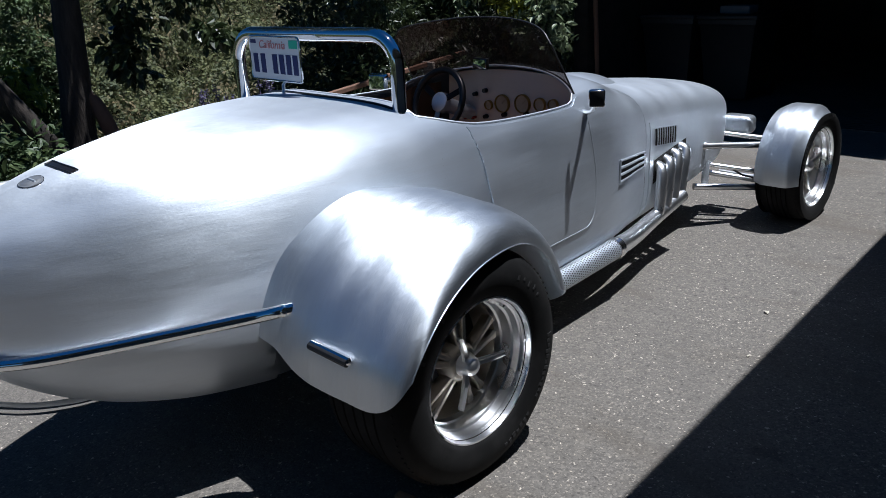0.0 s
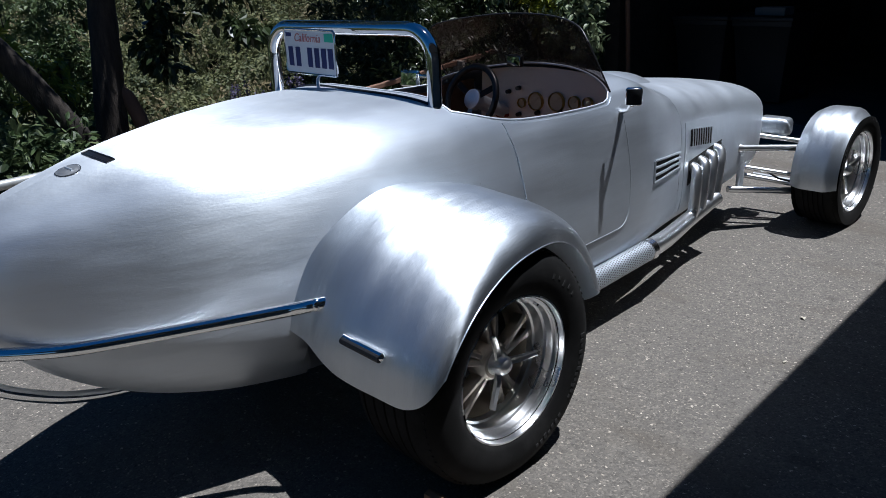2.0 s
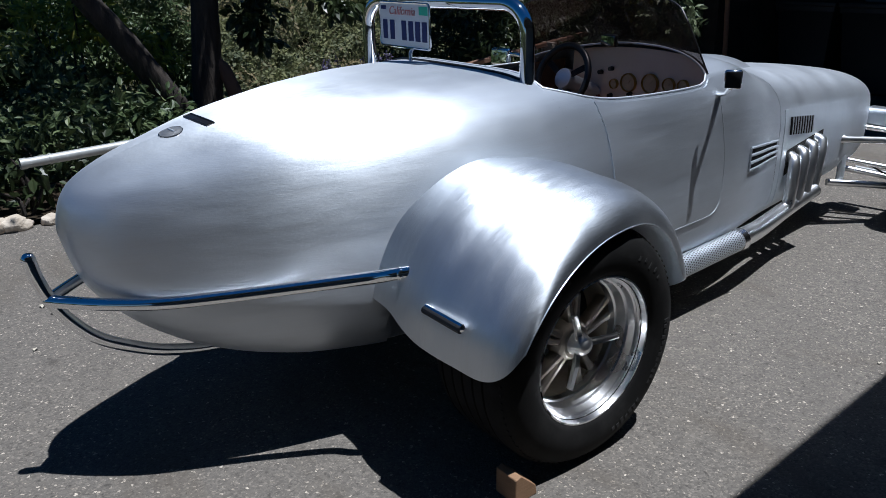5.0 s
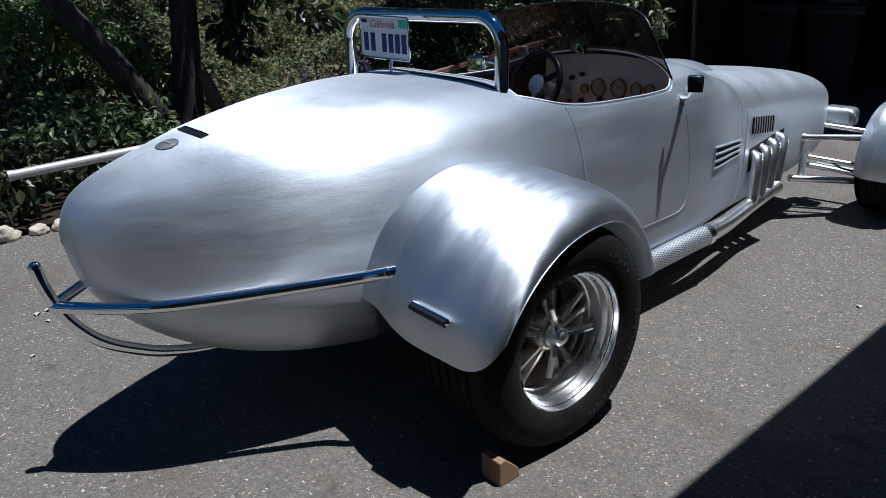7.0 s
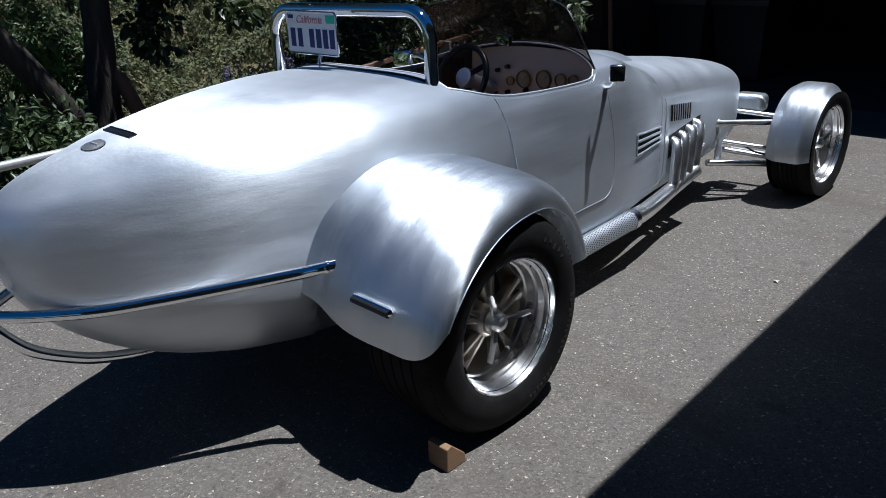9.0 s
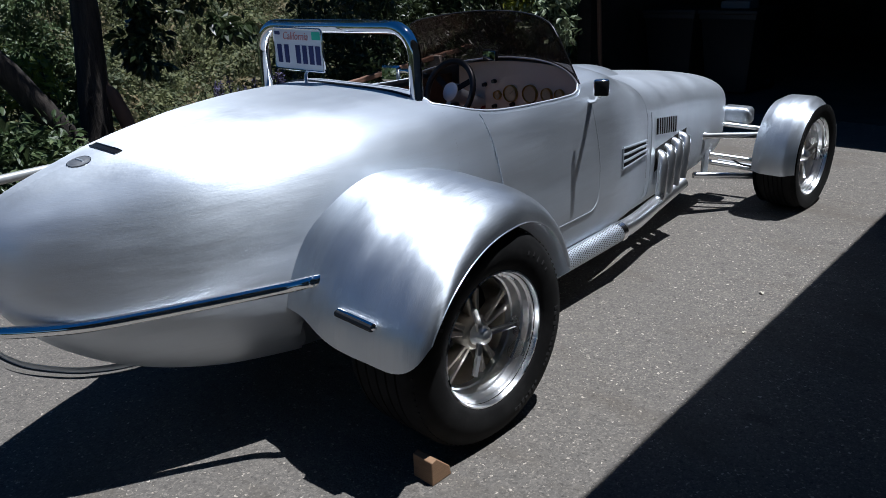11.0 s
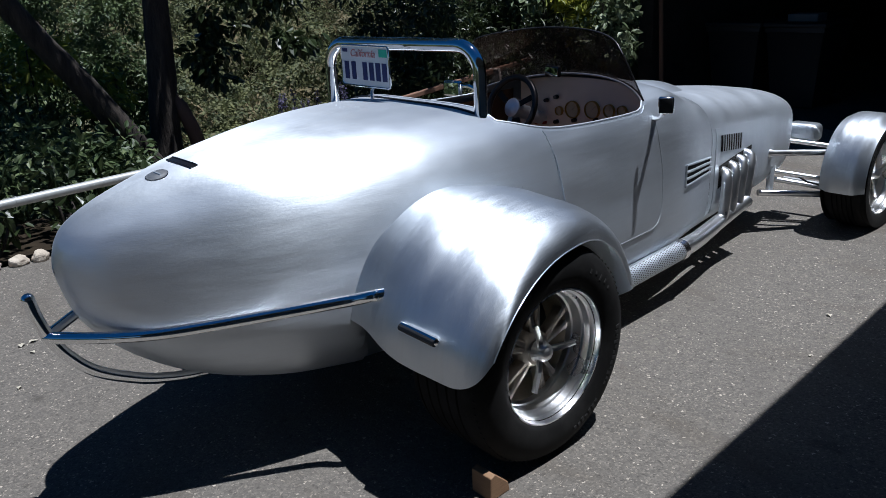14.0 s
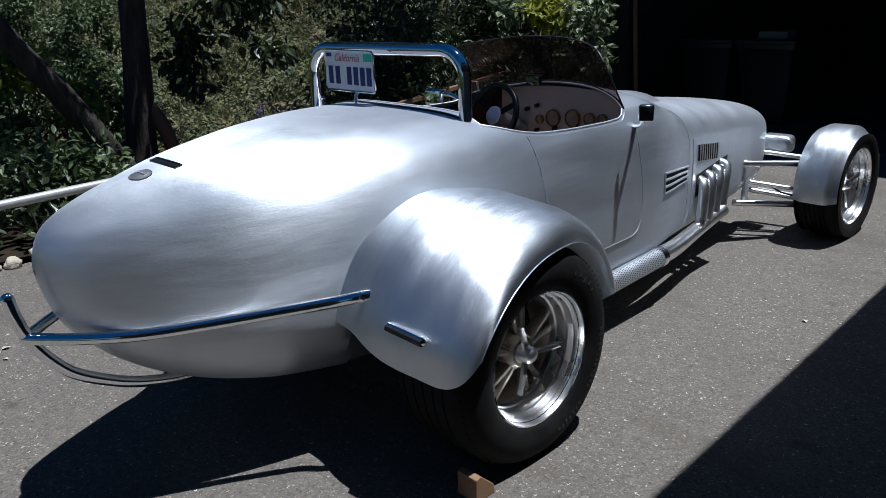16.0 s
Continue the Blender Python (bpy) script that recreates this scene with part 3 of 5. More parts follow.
car = base_empty("car", (CX, 0, 0), "bare brushed aluminium boat-tail roadster with open front wheels", "car")

FORM[0] = body_form
ANG = [math.copysign(90 * (1 - (1 - abs(k) / 46) ** 1.7), k) for k in range(-46, 47)]


def ring(f):
    """One turn round the body from the keel up one side and down the other; f(a, side) gives a point."""
    return [f(a, 1) for a in ANG] + [f(a, -1) for a in ANG[-2:0:-1]]


rows = []
for i in range(61):
    s = i / 60
    rows.append(ring(lambda a, sd: shell(TIP + (rear_edge(a) - TIP) * s ** 1.7, a, sd)))
part("tail", grid(rows, True), ALU, car)
for sd in (1, -1):
    rows = []
    for i in range(31):
        y = Y0 + (Y1 - Y0) * i / 30
        ac = angle_at(y, COAM(y))
        rows.append([shell(y, -90 + (ac + 90) * k / 60, sd) for k in range(61)])
    part("body_side", grid(rows), ALU, car)
rows = []
COWL = 1.735
for i in range(25):
    s = i / 24
    rows.append(ring(lambda a, sd: shell(cowl_edge(a) + (COWL - cowl_edge(a)) * s, a, sd)))
part("cowl", grid(rows, True), ALU, car)
rows = []
for i in range(41):
    s = 1 - (1 - i / 40) ** 1.6
    y = COWL + 0.003 + (NOSE - 0.002 - COWL - 0.003) * s
    rows.append(ring(lambda a, sd: shell(y, a, sd, 0.0)))
bm = grid(rows, True)
part("hood", bm, ALU_FRONT, car)
# rolled rim of the cockpit opening
path = [shell(rear_edge(a), a, 1) for a in [90 - (90 - A0) * k / 20 for k in range(21)]]
path = [Vector((-p.x, p.y, p.z)) for p in path[::-1]][:-1] + path
path += [on_body(Y0 + (Y1 - Y0) * i / 24, COAM(Y0 + (Y1 - Y0) * i / 24)) for i in range(1, 25)]
front = [on_top(Y1 + 0.25 * (1 - (1 - k / 20) ** 2), XS * (1 - k / 20)) for k in range(1, 21)]
path += front + [Vector((-p.x, p.y, p.z)) for p in front[-2::-1]]
path += [Vector((-on_body(y, COAM(y)).x, y, COAM(y))) for y in [Y1 - (Y1 - Y0) * i / 24 for i in range(0, 25)]]
part("cockpit_rim", tube(path, 0.0042, 10, caps=False), ALU_FRONT, car)
# dark gap behind the deck edge
path = [shell(0.272, a, sd, 0.001) for sd, rng in ((-1, range(60, 90, 2)), (1, range(90, 58, -2))) for a in rng]
part("deck_seam", tube(path, 0.006, 6), BLACK, car)


def patch_panel(y0f, y1f, z0f, z1f, ny, nz, side, off, corner=0.0):
    """A panel that follows the body between two end lines and two heights, standing a little proud, its edges folded in."""
    rows = []
    for i in range(ny + 1):
        u = i / ny
        col = []
        for k in range(nz + 1):
            v = k / nz
            z = z0f + (z1f(0) - z0f) * v
            y = y0f(z) + (y1f(z) - y0f(z)) * u
            zl = z0f
            if corner and u > 0.5:
                far = max(0.0, (y - (y1f(z0f) - corner)) / corner)
                zl = z0f + corner * (1 - math.sqrt(max(0.0, 1 - far * far)))
            z = zl + (z1f(y) - zl) * v
            col.append((y, z))
        rows.append(col)
    pts = [[on_body(y, z, side, off) for y, z in col] for col in rows]
    bm = grid(pts)
    rim = rows[0] + [c[-1] for c in rows[1:]] + rows[-1][-2::-1] + [c[0] for c in rows[-2:0:-1]]
    grid([[on_body(y, z, side, off) for y, z in rim], [on_body(y, z, side, -0.006) for y, z in rim]], True, bm)
    bmesh.ops.remove_doubles(bm, verts=bm.verts, dist=0.0004)
    return bm


for sd in (1, -1):
    door = part("door", patch_panel(lambda z: 0.445 + 0.30 * max(0.0, 0.86 - z) ** 1.1, lambda z: 1.10 + 0.07 * smoothstep(0.84, 0.5, z), 0.345, lambda y: COAM(y) - 0.012 if y else 0.85, 40, 30, sd, 0.0032, 0.07), ALU, car, sharp=0.5)
    rim = [on_body(0.445 + 0.30 * max(0.0, 0.86 - z) ** 1.1, z, sd, 0.0028) for z in [0.84 - 0.03 * i for i in range(17)]]
    low_z = 0.345
    rim += [on_body(0.66 + 0.48 * i / 16, low_z, sd, 0.0028) for i in range(16)]
    rim += [on_body(1.095 + 0.07 * math.sin(radians(10 * i)), low_z + 0.07 * (1 - math.cos(radians(10 * i))), sd, 0.0028) for i in range(10)]
    rim += [on_body(1.10 + 0.07 * smoothstep(0.84, 0.5, z), z, sd, 0.0028) for z in [0.43 + 0.03 * i for i in range(14)]]
    part("door_edge", tube(rim, 0.0018, 6), ALU_FRONT, door)

# hood side panels with a long top seam; louvres and header shade laid on
for sd in (1, -1):
    part("hood_side_panel", patch_panel(lambda z: 1.785, lambda z: 2.47, 0.22, lambda y: 0.631 - 0.077 * (y - 1.785) if y else 0.6, 24, 20, sd, 0.003), ALU_FRONT, car, sharp=0.5)

# grille on the cowl side; a near-black sheet stands in for three shaded slots
for sd in (1, -1):
    def vent_z(u, k):
        """Height of the vent at u along it, k from its lower edge to its upper."""
        return 0.456 - 0.012 * u + k * (0.092 - 0.024 * u)

    rows = []
    for i in range(11):
        rows.append([on_body(1.398 + 0.318 * i / 10, vent_z(i / 10, k / 4), sd, 0.0015) for k in range(5)])
    vent = part("side_vent", grid(rows), DARK, car, "side vent of aluminium slats over a sheet painted as slot shade")
    for k in range(4):
        pts = [on_body(1.395 + 0.325 * i / 10, vent_z(i / 10, k / 3), sd, 0.003) for i in range(11)]
        part("slat", tube(pts, 0.0052 if k in (0, 3) else 0.0066, 8), ALU_FRONT, vent)
    part("vent_edge", tube([on_body(1.396, vent_z(0, i / 6), sd, 0.003) for i in range(7)], 0.0048, 8), ALU_FRONT, vent)

# louvres on the hood side; black bars stand in for shade in the slits
for sd in (1, -1):
    lv = part("louvre_panel", grid([[on_body(1.832 + 0.247 * i / 8, 0.508 + 0.092 * k / 3 - 0.028 * (i / 8), sd, 0.0042) for k in range(4)] for i in range(9)]), ALU_FRONT, car)
    for i in range(9):
        y = 1.845 + 0.0265 * i
        dz = -0.026 * i / 8
        part("louvre_shade", tube([on_body(y, 0.516 + dz + 0.076 * k / 4, sd, 0.0045) for k in range(5)], 0.0072, 6), BLACK, lv)
        part("louvre_lip", tube([on_body(y + 0.013, 0.514 + dz + 0.08 * k / 4, sd, 0.0055) for k in range(5)], 0.0052, 6), ALU_FRONT, lv)

# oval blister on the cowl top
rows = []
for i in range(13):
    r = i / 12
    rows.append([on_top(1.86 + 0.20 * r * math.sin(t * math.pi / 18), 0.17 * r * math.cos(t * math.pi / 18), 0.0) + Vector((0, 0, 0.042 * (1 - r ** 2.5))) for t in range(36)])
part("hood_blister", grid(rows, True), ALU, car)

# tail light slot and filler cap
rows = []
for i in range(13):
    x = -0.094 + 0.2 * i / 12
    rows.append([on_top(-0.602 + 0.0068 * k - 0.010 + 0.1 * x * x, x, 0.0025) for k in range(4)])
slot = part("brake_light_slot", grid(rows), BLACK, car, "narrow black high brake light")
ed = [r[0] for r in rows] + [r[-1] for r in rows[::-1]]
part("slot_frame", tube(ed + [ed[0]], 0.003, 6), BLACK, slot)
CAPY = -0.685


def disc(r, h):
    # Flattened lengthwise to fit the camera's view; the cap itself is round.
    return [on_top(CAPY + 0.62 * r * math.sin(t * math.pi / 20), 0.026 + r * math.cos(t * math.pi / 20), h) for t in range(40)]


cap = part("filler_cap", grid([disc(r, h) for r, h in ((0.001, 0.004), (0.02, 0.004), (0.034, 0.0038), (0.036, 0.003), (0.046, 0.003), (0.047, 0.0005))], True), CAPGREY, car, "flush grey fuel filler cap, flattened to fit the camera's view")
part("cap_gap", grid([disc(0.047, 0.0025), disc(0.05, 0.0025)], True), BLACK, cap)
part("cap_latch", tube([on_top(CAPY + 0.004, 0.002 + 0.012 * k, 0.005) for k in range(5)], 0.003, 8), ALU_FRONT, cap)

# ---------------------------------------------------------------- cockpit
FORM[0] = cockpit_form
rows = []
DY = 1.33
for i in range(21):
    x = -0.38 + i * 0.038
    zt = shell(DY, angle_at_x(DY, abs(x) * 1.1), 1).z - 0.02
    rows.append([(x, DY + 0.02 * (k / 6), 0.52 + (zt - 0.52) * k / 6) for k in range(7)])
dash = part("dashboard", grid(rows), DASH, car, "dull brushed metal dashboard with brass gauges")
for gx, gz, gr in ((-0.125, 0.735, 0.022), (-0.045, 0.748, 0.041), (0.07, 0.756, 0.042), (0.165, 0.76, 0.03), (0.235, 0.765, 0.025)):
    bm = lathe([(0.0, gr * 0.88), (-0.01, gr * 0.9), (-0.012, gr * 0.94), (-0.01, gr * 0.98), (0.004, gr)], "Y", 32)
    bmesh.ops.translate(bm, vec=(gx, DY + 0.008, gz), verts=bm.verts)
    part("gauge", bm, BRASS, dash, "round gauge with brass bezel")
for gx, gz, gr in ((-0.125, 0.735, 0.022), (-0.045, 0.748, 0.041), (0.07, 0.756, 0.042), (0.165, 0.76, 0.03), (0.235, 0.765, 0.025)):
    bm = lathe([(-0.003, 0.0005), (-0.003, gr * 0.88)], "Y", 24)
    tube([(0, -0.005, 0), (gr * 0.5, -0.005, gr * 0.5)], 0.0016, 5, bm)
    bmesh.ops.translate(bm, vec=(gx, DY + 0.008, gz), verts=bm.verts)
    part("gauge_face", bm, GAUGE, dash)
for kx, kz, mk in ((-0.14, 0.682, BLACK), (-0.215, 0.672, REDKNOB), (-0.26, 0.668, REDKNOB), (-0.03, 0.70, BLACK), (0.095, 0.712, BLACK), (-0.2, 0.78, BLACK), (-0.14, 0.8, BLACK)):
    bm = lathe([(-0.02, 0.0005), (-0.02, 0.009), (0.0, 0.011)], "Y", 16)
    bmesh.ops.translate(bm, vec=(kx, DY + 0.008, kz), verts=bm.verts)
    part("knob", bm, mk, dash)
# cockpit lining
FORM[0] = body_form
rows = []
for i in range(15):
    y = 0.44 + (1.25 - 0.44) * i / 14
    top = COAM(min(max(y, 0.46), Y1)) - 0.03
    w = section(y)[0] - 0.03
    wt = on_body(y, top).x - 0.03
    rows.append([(-wt, y, top), (-w, y, 0.5), (-w + 0.05, y, 0.3), (w - 0.05, y, 0.3), (w, y, 0.5), (wt, y, top)])
part("cockpit_lining", grid(rows), LEATHER, car, "brown leather cockpit lining")
bm = grid([[(x, 0.38, 0.3) for x in (-0.52, 0, 0.52)], [(x, 0.36, 0.86) for x in (-0.46, 0, 0.46)]])
part("rear_bulkhead", bm, LEATHER, car)
for sx in (-0.25, 0.25):
    bm = rbox((0.44, 0.13, 0.44), (sx, 0.5, 0.56), 0.05, 4, rot=(14, 0, 0))
    rbox((0.44, 0.42, 0.12), (sx, 0.72, 0.4), 0.05, 4, bm=bm)
    part("seat", bm, LEATHER, car, "brown leather bucket seat")
# steering wheel
FORM[0] = cockpit_form
SC = Vector((-0.235, 1.12, 0.775))
sm = Matrix.Translation(SC) @ Euler((radians(68), 0, 0)).to_matrix().to_4x4()
bm = bmesh.new()
tube([(0.142 * math.cos(t * math.pi / 24), 0.142 * math.sin(t * math.pi / 24), 0) for t in range(49)], 0.0145, 10, bm, caps=False)
bmesh.ops.transform(bm, matrix=sm, verts=bm.verts)
wheel_rim = part("steering_wheel", bm, BLACK, car, "black three-spoke steering wheel")
for k in range(3):
    a = radians(-90 + 120 * k)
    bm = rbox((0.105, 0.028, 0.006), (0.075, 0, -0.012), 0.002, 1)
    bmesh.ops.transform(bm, matrix=sm @ Matrix.Rotation(a, 4, "Z"), verts=bm.verts)
    part("spoke", bm, DARK if k else CAST, wheel_rim)
bm = lathe([(0.004, 0.0005), (0.003, 0.03), (-0.004, 0.044), (-0.03, 0.047), (-0.06, 0.034), (-0.25, 0.03)], "Z", 28)
bmesh.ops.transform(bm, matrix=sm, verts=bm.verts)
part("steering_column", bm, ALU_FRONT, car, "polished metal steering column")

# windscreen
FORM[0] = body_form
NB = 40


def screen(u, v):
    """u from -1 to 1 round the screen, v up from its foot."""
    y = Y1 + 0.25 * (1 - u * u)
    p = on_top(y, XS * u)
    p.y += 0.014
    p.z += 0.002
    hgt = 0.215 * max(0.0004, 1 - abs(u) ** 24) ** 0.5
    d = Vector((0.02 * u, -0.76, 1))
    return p + d * hgt * v


glass = part("windscreen", grid([[screen(-1 + 2 * i / NB, k / 8) for k in range(9)] for i in range(NB + 1)]), GLASS, car, "smoked wrap-round windscreen")
sol = glass.modifiers.new("thick", "SOLIDIFY")
sol.thickness = 0.004
part("screen_foot", tube([screen(-1 + 2 * i / NB, 0.0) for i in range(NB + 1)], 0.0032, 8), BLACK, glass)
part("screen_edge", tube([screen(-1 + 2 * i / NB, 1.0) for i in range(NB + 1)], 0.003, 6), DARKMETAL, glass)
# rear-view mirror on the screen foot
FORM[0] = cockpit_form
bm = rbox((0.085, 0.022, 0.05), (-0.1, 1.262, 0.93), 0.008, 3)
rv = part("rear_view_mirror", bm, BLACK, car, "small black rear-view mirror")
part("mirror_glass", rbox((0.074, 0.003, 0.04), (-0.1, 1.2505, 0.93), 0.001, 1), MIRROR, rv)
part("mirror_stem", tube([(-0.1, 1.27, 0.92), (-0.1, 1.31, 0.905)], 0.007, 8), BLACK, rv)
# door mirrors
FORM[0] = body_form
mc = Vector((0.662, 1.01, 0.875))
wm = part("door_mirror", rbox((0.058, 0.024, 0.064), mc, 0.010, 3, rot=(0, 0, 32)), CHROME, car, "chrome door mirror on a short stalk")
# Black paint stands in for the dark reflection; the face is turned to the camera.
part("mirror_face", rbox((0.05, 0.004, 0.056), mc + Vector((0.0068, -0.0109, 0)), 0.002, 1, rot=(0, 0, 32)), BLACK, wm)
part("mirror_stalk", tube([mc + Vector((-0.01, 0.005, -0.03)), mc + Vector((-0.04, 0.03, -0.055)), on_body(1.10, 0.80, 1, 0.002)], [0.009, 0.008, 0.013], 10), CHROME, wm)
FORM[0] = deck_form
mc = Vector((-0.665, 0.95, 0.868))
wm = part("door_mirror", rbox((0.098, 0.028, 0.072), mc, 0.012, 3, rot=(-6, 0, 14)), CHROME, car, "chrome door mirror on a curved stalk")
part("mirror_face", rbox((0.084, 0.004, 0.058), mc + Vector((0.0038, -0.0148, 0)), 0.002, 1, rot=(-6, 0, 14)), MIRROR, wm)
part("mirror_stalk", tube(spline([mc + Vector((0.02, 0.012, 0.01)), mc + Vector((0.09, 0.02, 0.012)), mc + Vector((0.15, 0.03, -0.015)), mc + Vector((0.18, 0.04, -0.05))], 6), 0.009, 10), CHROME, wm)

# ---------------------------------------------------------------- roll bar and number plate
FORM[0] = deck_form
BX0, BX1, BY, BTOP, BR = -0.352, 0.328, 0.115, 1.168, 0.0212
pts = [(BX1, BY, 0.88), (BX1, BY, 0.93), (BX1, BY, 1.0)]
cr = 0.085
for k in range(9):
    a = radians(90 * k / 8)
    pts.append((BX1 - cr + cr * math.cos(a), BY, BTOP - cr + cr * math.sin(a)))
for k in range(9):
    a = radians(90 + 90 * k / 8)
    pts.append((BX0 + cr + cr * math.cos(a), BY, BTOP - cr + cr * math.sin(a)))
pts += [(BX0, BY, 1.0), (BX0, BY, 0.93), (BX0, BY, 0.86)]
pts = [(x, BY + 0.127 * (x - (BX0 + BX1) / 2), z) for x, y, z in pts]
bar = part("roll_bar", tube(pts, BR, 24), CHROME, car, "polished chrome roll bar hoop")
for bx in (BX0, BX1):
    f = (bx, BY + 0.127 * (bx - (BX0 + BX1) / 2), 0.938)
    bm = lathe([(0.0, 0.0245), (0.006, 0.026), (0.0, 0.034), (-0.006, 0.035)], "Z", 24)
    bmesh.ops.translate(bm, vec=f, verts=bm.verts)
    part("foot_grommet", bm, BLACK, bar)
PC = Vector((-0.128, 0.062, 1.096))
plate = part("number_plate", rbox((0.27, 0.003, 0.135), PC, 0.001, 1), PLATE, car, "white number plate with dark bars, red script and green sticker")
part("plate_rim", tube([PC + Vector((x * 0.886, -0.001, z * 0.886)) for x, z in
                        [(-0.14, 0.076), (0.14, 0.076), (0.1485, 0.0725), (0.1525, 0.064), (0.1525, -0.064), (0.1485, -0.0725), (0.14, -0.076),
                         (-0.14, -0.076), (-0.1485, -0.0725), (-0.1525, -0.064), (-0.1525, 0.064), (-0.1485, 0.0725), (-0.14, 0.076)]], 0.0035, 8, caps=False), CHROME, plate)
for k, x in enumerate((-0.104, -0.064, 0.0, 0.037, 0.073, 0.108)):
    part("dark_bar", rbox((0.025, 0.002, 0.06), PC + Vector((x, -0.0022, -0.016)), 0.0006, 1), NAVY, plate)
part("sticker", rbox((0.044, 0.0015, 0.025), PC + Vector((0.104, -0.002, 0.046)), 0.0004, 1), GREEN_STICKER, plate)
part("sticker_small", rbox((0.03, 0.0015, 0.012), PC + Vector((-0.11, -0.002, 0.051)), 0.0004, 1), NAVY, plate)
txt = bpy.data.curves.new("state_name", "FONT")
txt.body, txt.size, txt.extrude, txt.shear, txt.align_x = "California", 0.036, 0.0006, 0.3, "CENTER"
tob = new("state_name_curve", txt)
me = bpy.data.meshes.new_from_object(tob)
bpy.data.objects.remove(tob)
me.transform(Matrix.Translation(PC + Vector((-0.01, -0.0026, 0.031))) @ Euler((radians(90), 0, 0)).to_matrix().to_4x4())
for vtx in me.vertices:
    vtx.co = deck_form(vtx.co)
me.materials.append(SCRIPT)
sn = new("state_name", me)
sn.parent = plate
pts = spline([(PC.x + 0.05, PC.y + 0.005, PC.z - 0.062), (PC.x + 0.022, PC.y + 0.006, PC.z - 0.076), (PC.x + 0.012, PC.y + 0.01, PC.z - 0.1), (PC.x + 0.012, PC.y + 0.012, 0.93)], 6)
part("plate_stalk", tube(pts, 0.006, 10), CHROME, plate)
part("plate_bracket", tube([(PC.x - 0.1, PC.y + 0.005, PC.z + 0.05), (PC.x - 0.1, BY - 0.04, PC.z + 0.07)], 0.006, 8), CHROME, plate)

# ---------------------------------------------------------------- fenders
FORM[0] = body_form
FR_CROWN = table([-5, 20, 45, 70, 95, 125, 150, 176], [0.42, 0.425, 0.43, 0.44, 0.45, 0.44, 0.41, 0.39])
FR_EDGE = table([-5, 20, 50, 90, 130, 176], [0.37, 0.366, 0.358, 0.352, 0.355, 0.36])
FX_EDGE = table([-5, 20, 60, 95, 140, 176], [0.985, 0.985, 1.015, 1.055, 1.068, 1.05])
FX_IN = 0.47


def rear_fender(th, u):
    """th: degrees round the hub from ahead; u: 0 at the outer lip to 1 inside the body."""
    xe, re, rc = FX_EDGE(th), FR_EDGE(th), FR_CROWN(th)
    if u < 0.45:
        a = u / 0.45 * math.pi / 2
        x = xe - 0.17 * (1 - math.cos(a)) ** 1.0
        r = re + (rc - re) * math.sin(a) ** 0.75
    else:
        v = (u - 0.45) / 0.55
        back = smoothstep(80, 125, th)
        x = xe - 0.17 - (xe - 0.17 - FX_IN + 0.02 * back) * v
        t = max(0.0, (v - 0.3) / 0.7)
        r = rc + 0.008 * min(1.0, v / 0.3) - (0.05 + 0.045 * back) * t ** 1.8 + (0.045 - 0.005 * back) * smoothstep(0.5 - 0.1 * back, 1.05, t) ** 2
    a = radians(th)
    # Moves the outer lip back along the lines of sight, keeping its view.
    k = 1 + 0.04 * (1 - smoothstep(0.35, 1.0, u)) * (1 - smoothstep(100, 160, th))
    return scaled_from_eye(k, x, r * math.cos(a), 0.33 + r * math.sin(a)) + Vector((CX, 0, 0))


def fender_angle(t, u):
    """The skirt ends in a rounded corner at the outer lip."""
    lo = 18 - 13 * min(1.0, u / 0.3)
    return lo + (172 - 15 * (1 - min(1.0, u / 0.35)) ** 2 - 5 * smoothstep(0.5, 0.95, u) - lo) * t


for sd in (1, -1):
    rows = []
    for i in range(61):
        rows.append([Vector((sd, 1, 1)) * rear_fender(fender_angle(i / 60, k / 36), k / 36) for k in range(37)])
    bm = grid(rows)
    fender = part("rear_fender", bm, ALU_FENDER, car, "bulbous brushed aluminium rear fender")
    so = fender.modifiers.new("thick", "SOLIDIFY")
    so.thickness, so.offset = 0.005, -1
    part("wired_edge", tube([Vector((sd, 1, 1)) * rear_fender(fender_angle(i / 60, 0.0), 0.0) for i in range(61)], 0.0016, 8), ALU_FENDER, fender)
    # slim marker light on the back of the fender
    m0, m1 = Vector((sd * 0.762, -0.381, 0.5)), Vector((sd * 0.918, -0.381, 0.497))
    ml = part("marker_light", tube([m0, m0 + (m1 - m0) * 0.05, m1 - (m1 - m0) * 0.05, m1], [0.004, 0.011, 0.011, 0.004], 12), CHROME, car, "slim chrome marker light")
    part("lens", tube([m0 + Vector((sd * 0.008, -0.008, -0.002)), m1 + Vector((-sd * 0.008, -0.008, -0.002))], 0.0098, 8), BLACK, ml)

FH = Vector((0.728, 2.731, 0.282))
FORM[0] = None


def front_fender(th, u, sd):
    """A cycle wing: u from the inner edge to the outer edge."""
    t = 2 * u - 1
    r = 0.301 + 0.012 * (1 - abs(t) ** 4) - (0.03 if t > 0 else 0.015) * smoothstep(0.5, 1.0, abs(t))
    a = radians(th)
    return Vector((sd * (0.518 + 0.218 * u), FH.y + r * math.cos(a), FH.z + r * math.sin(a)))


for sd in (1, -1):
    rows = [[front_fender(28 + 161 * i / 40, k / 16, sd) for k in range(17)] for i in range(41)]
    ff = part("front_fender", grid(rows), ALU_FENDER, car, "brushed aluminium cycle wing over the front wheel")
    so = ff.modifiers.new("thick", "SOLIDIFY")
    so.thickness, so.offset = 0.006, -1

# ---------------------------------------------------------------- wheels


FORM[0] = None


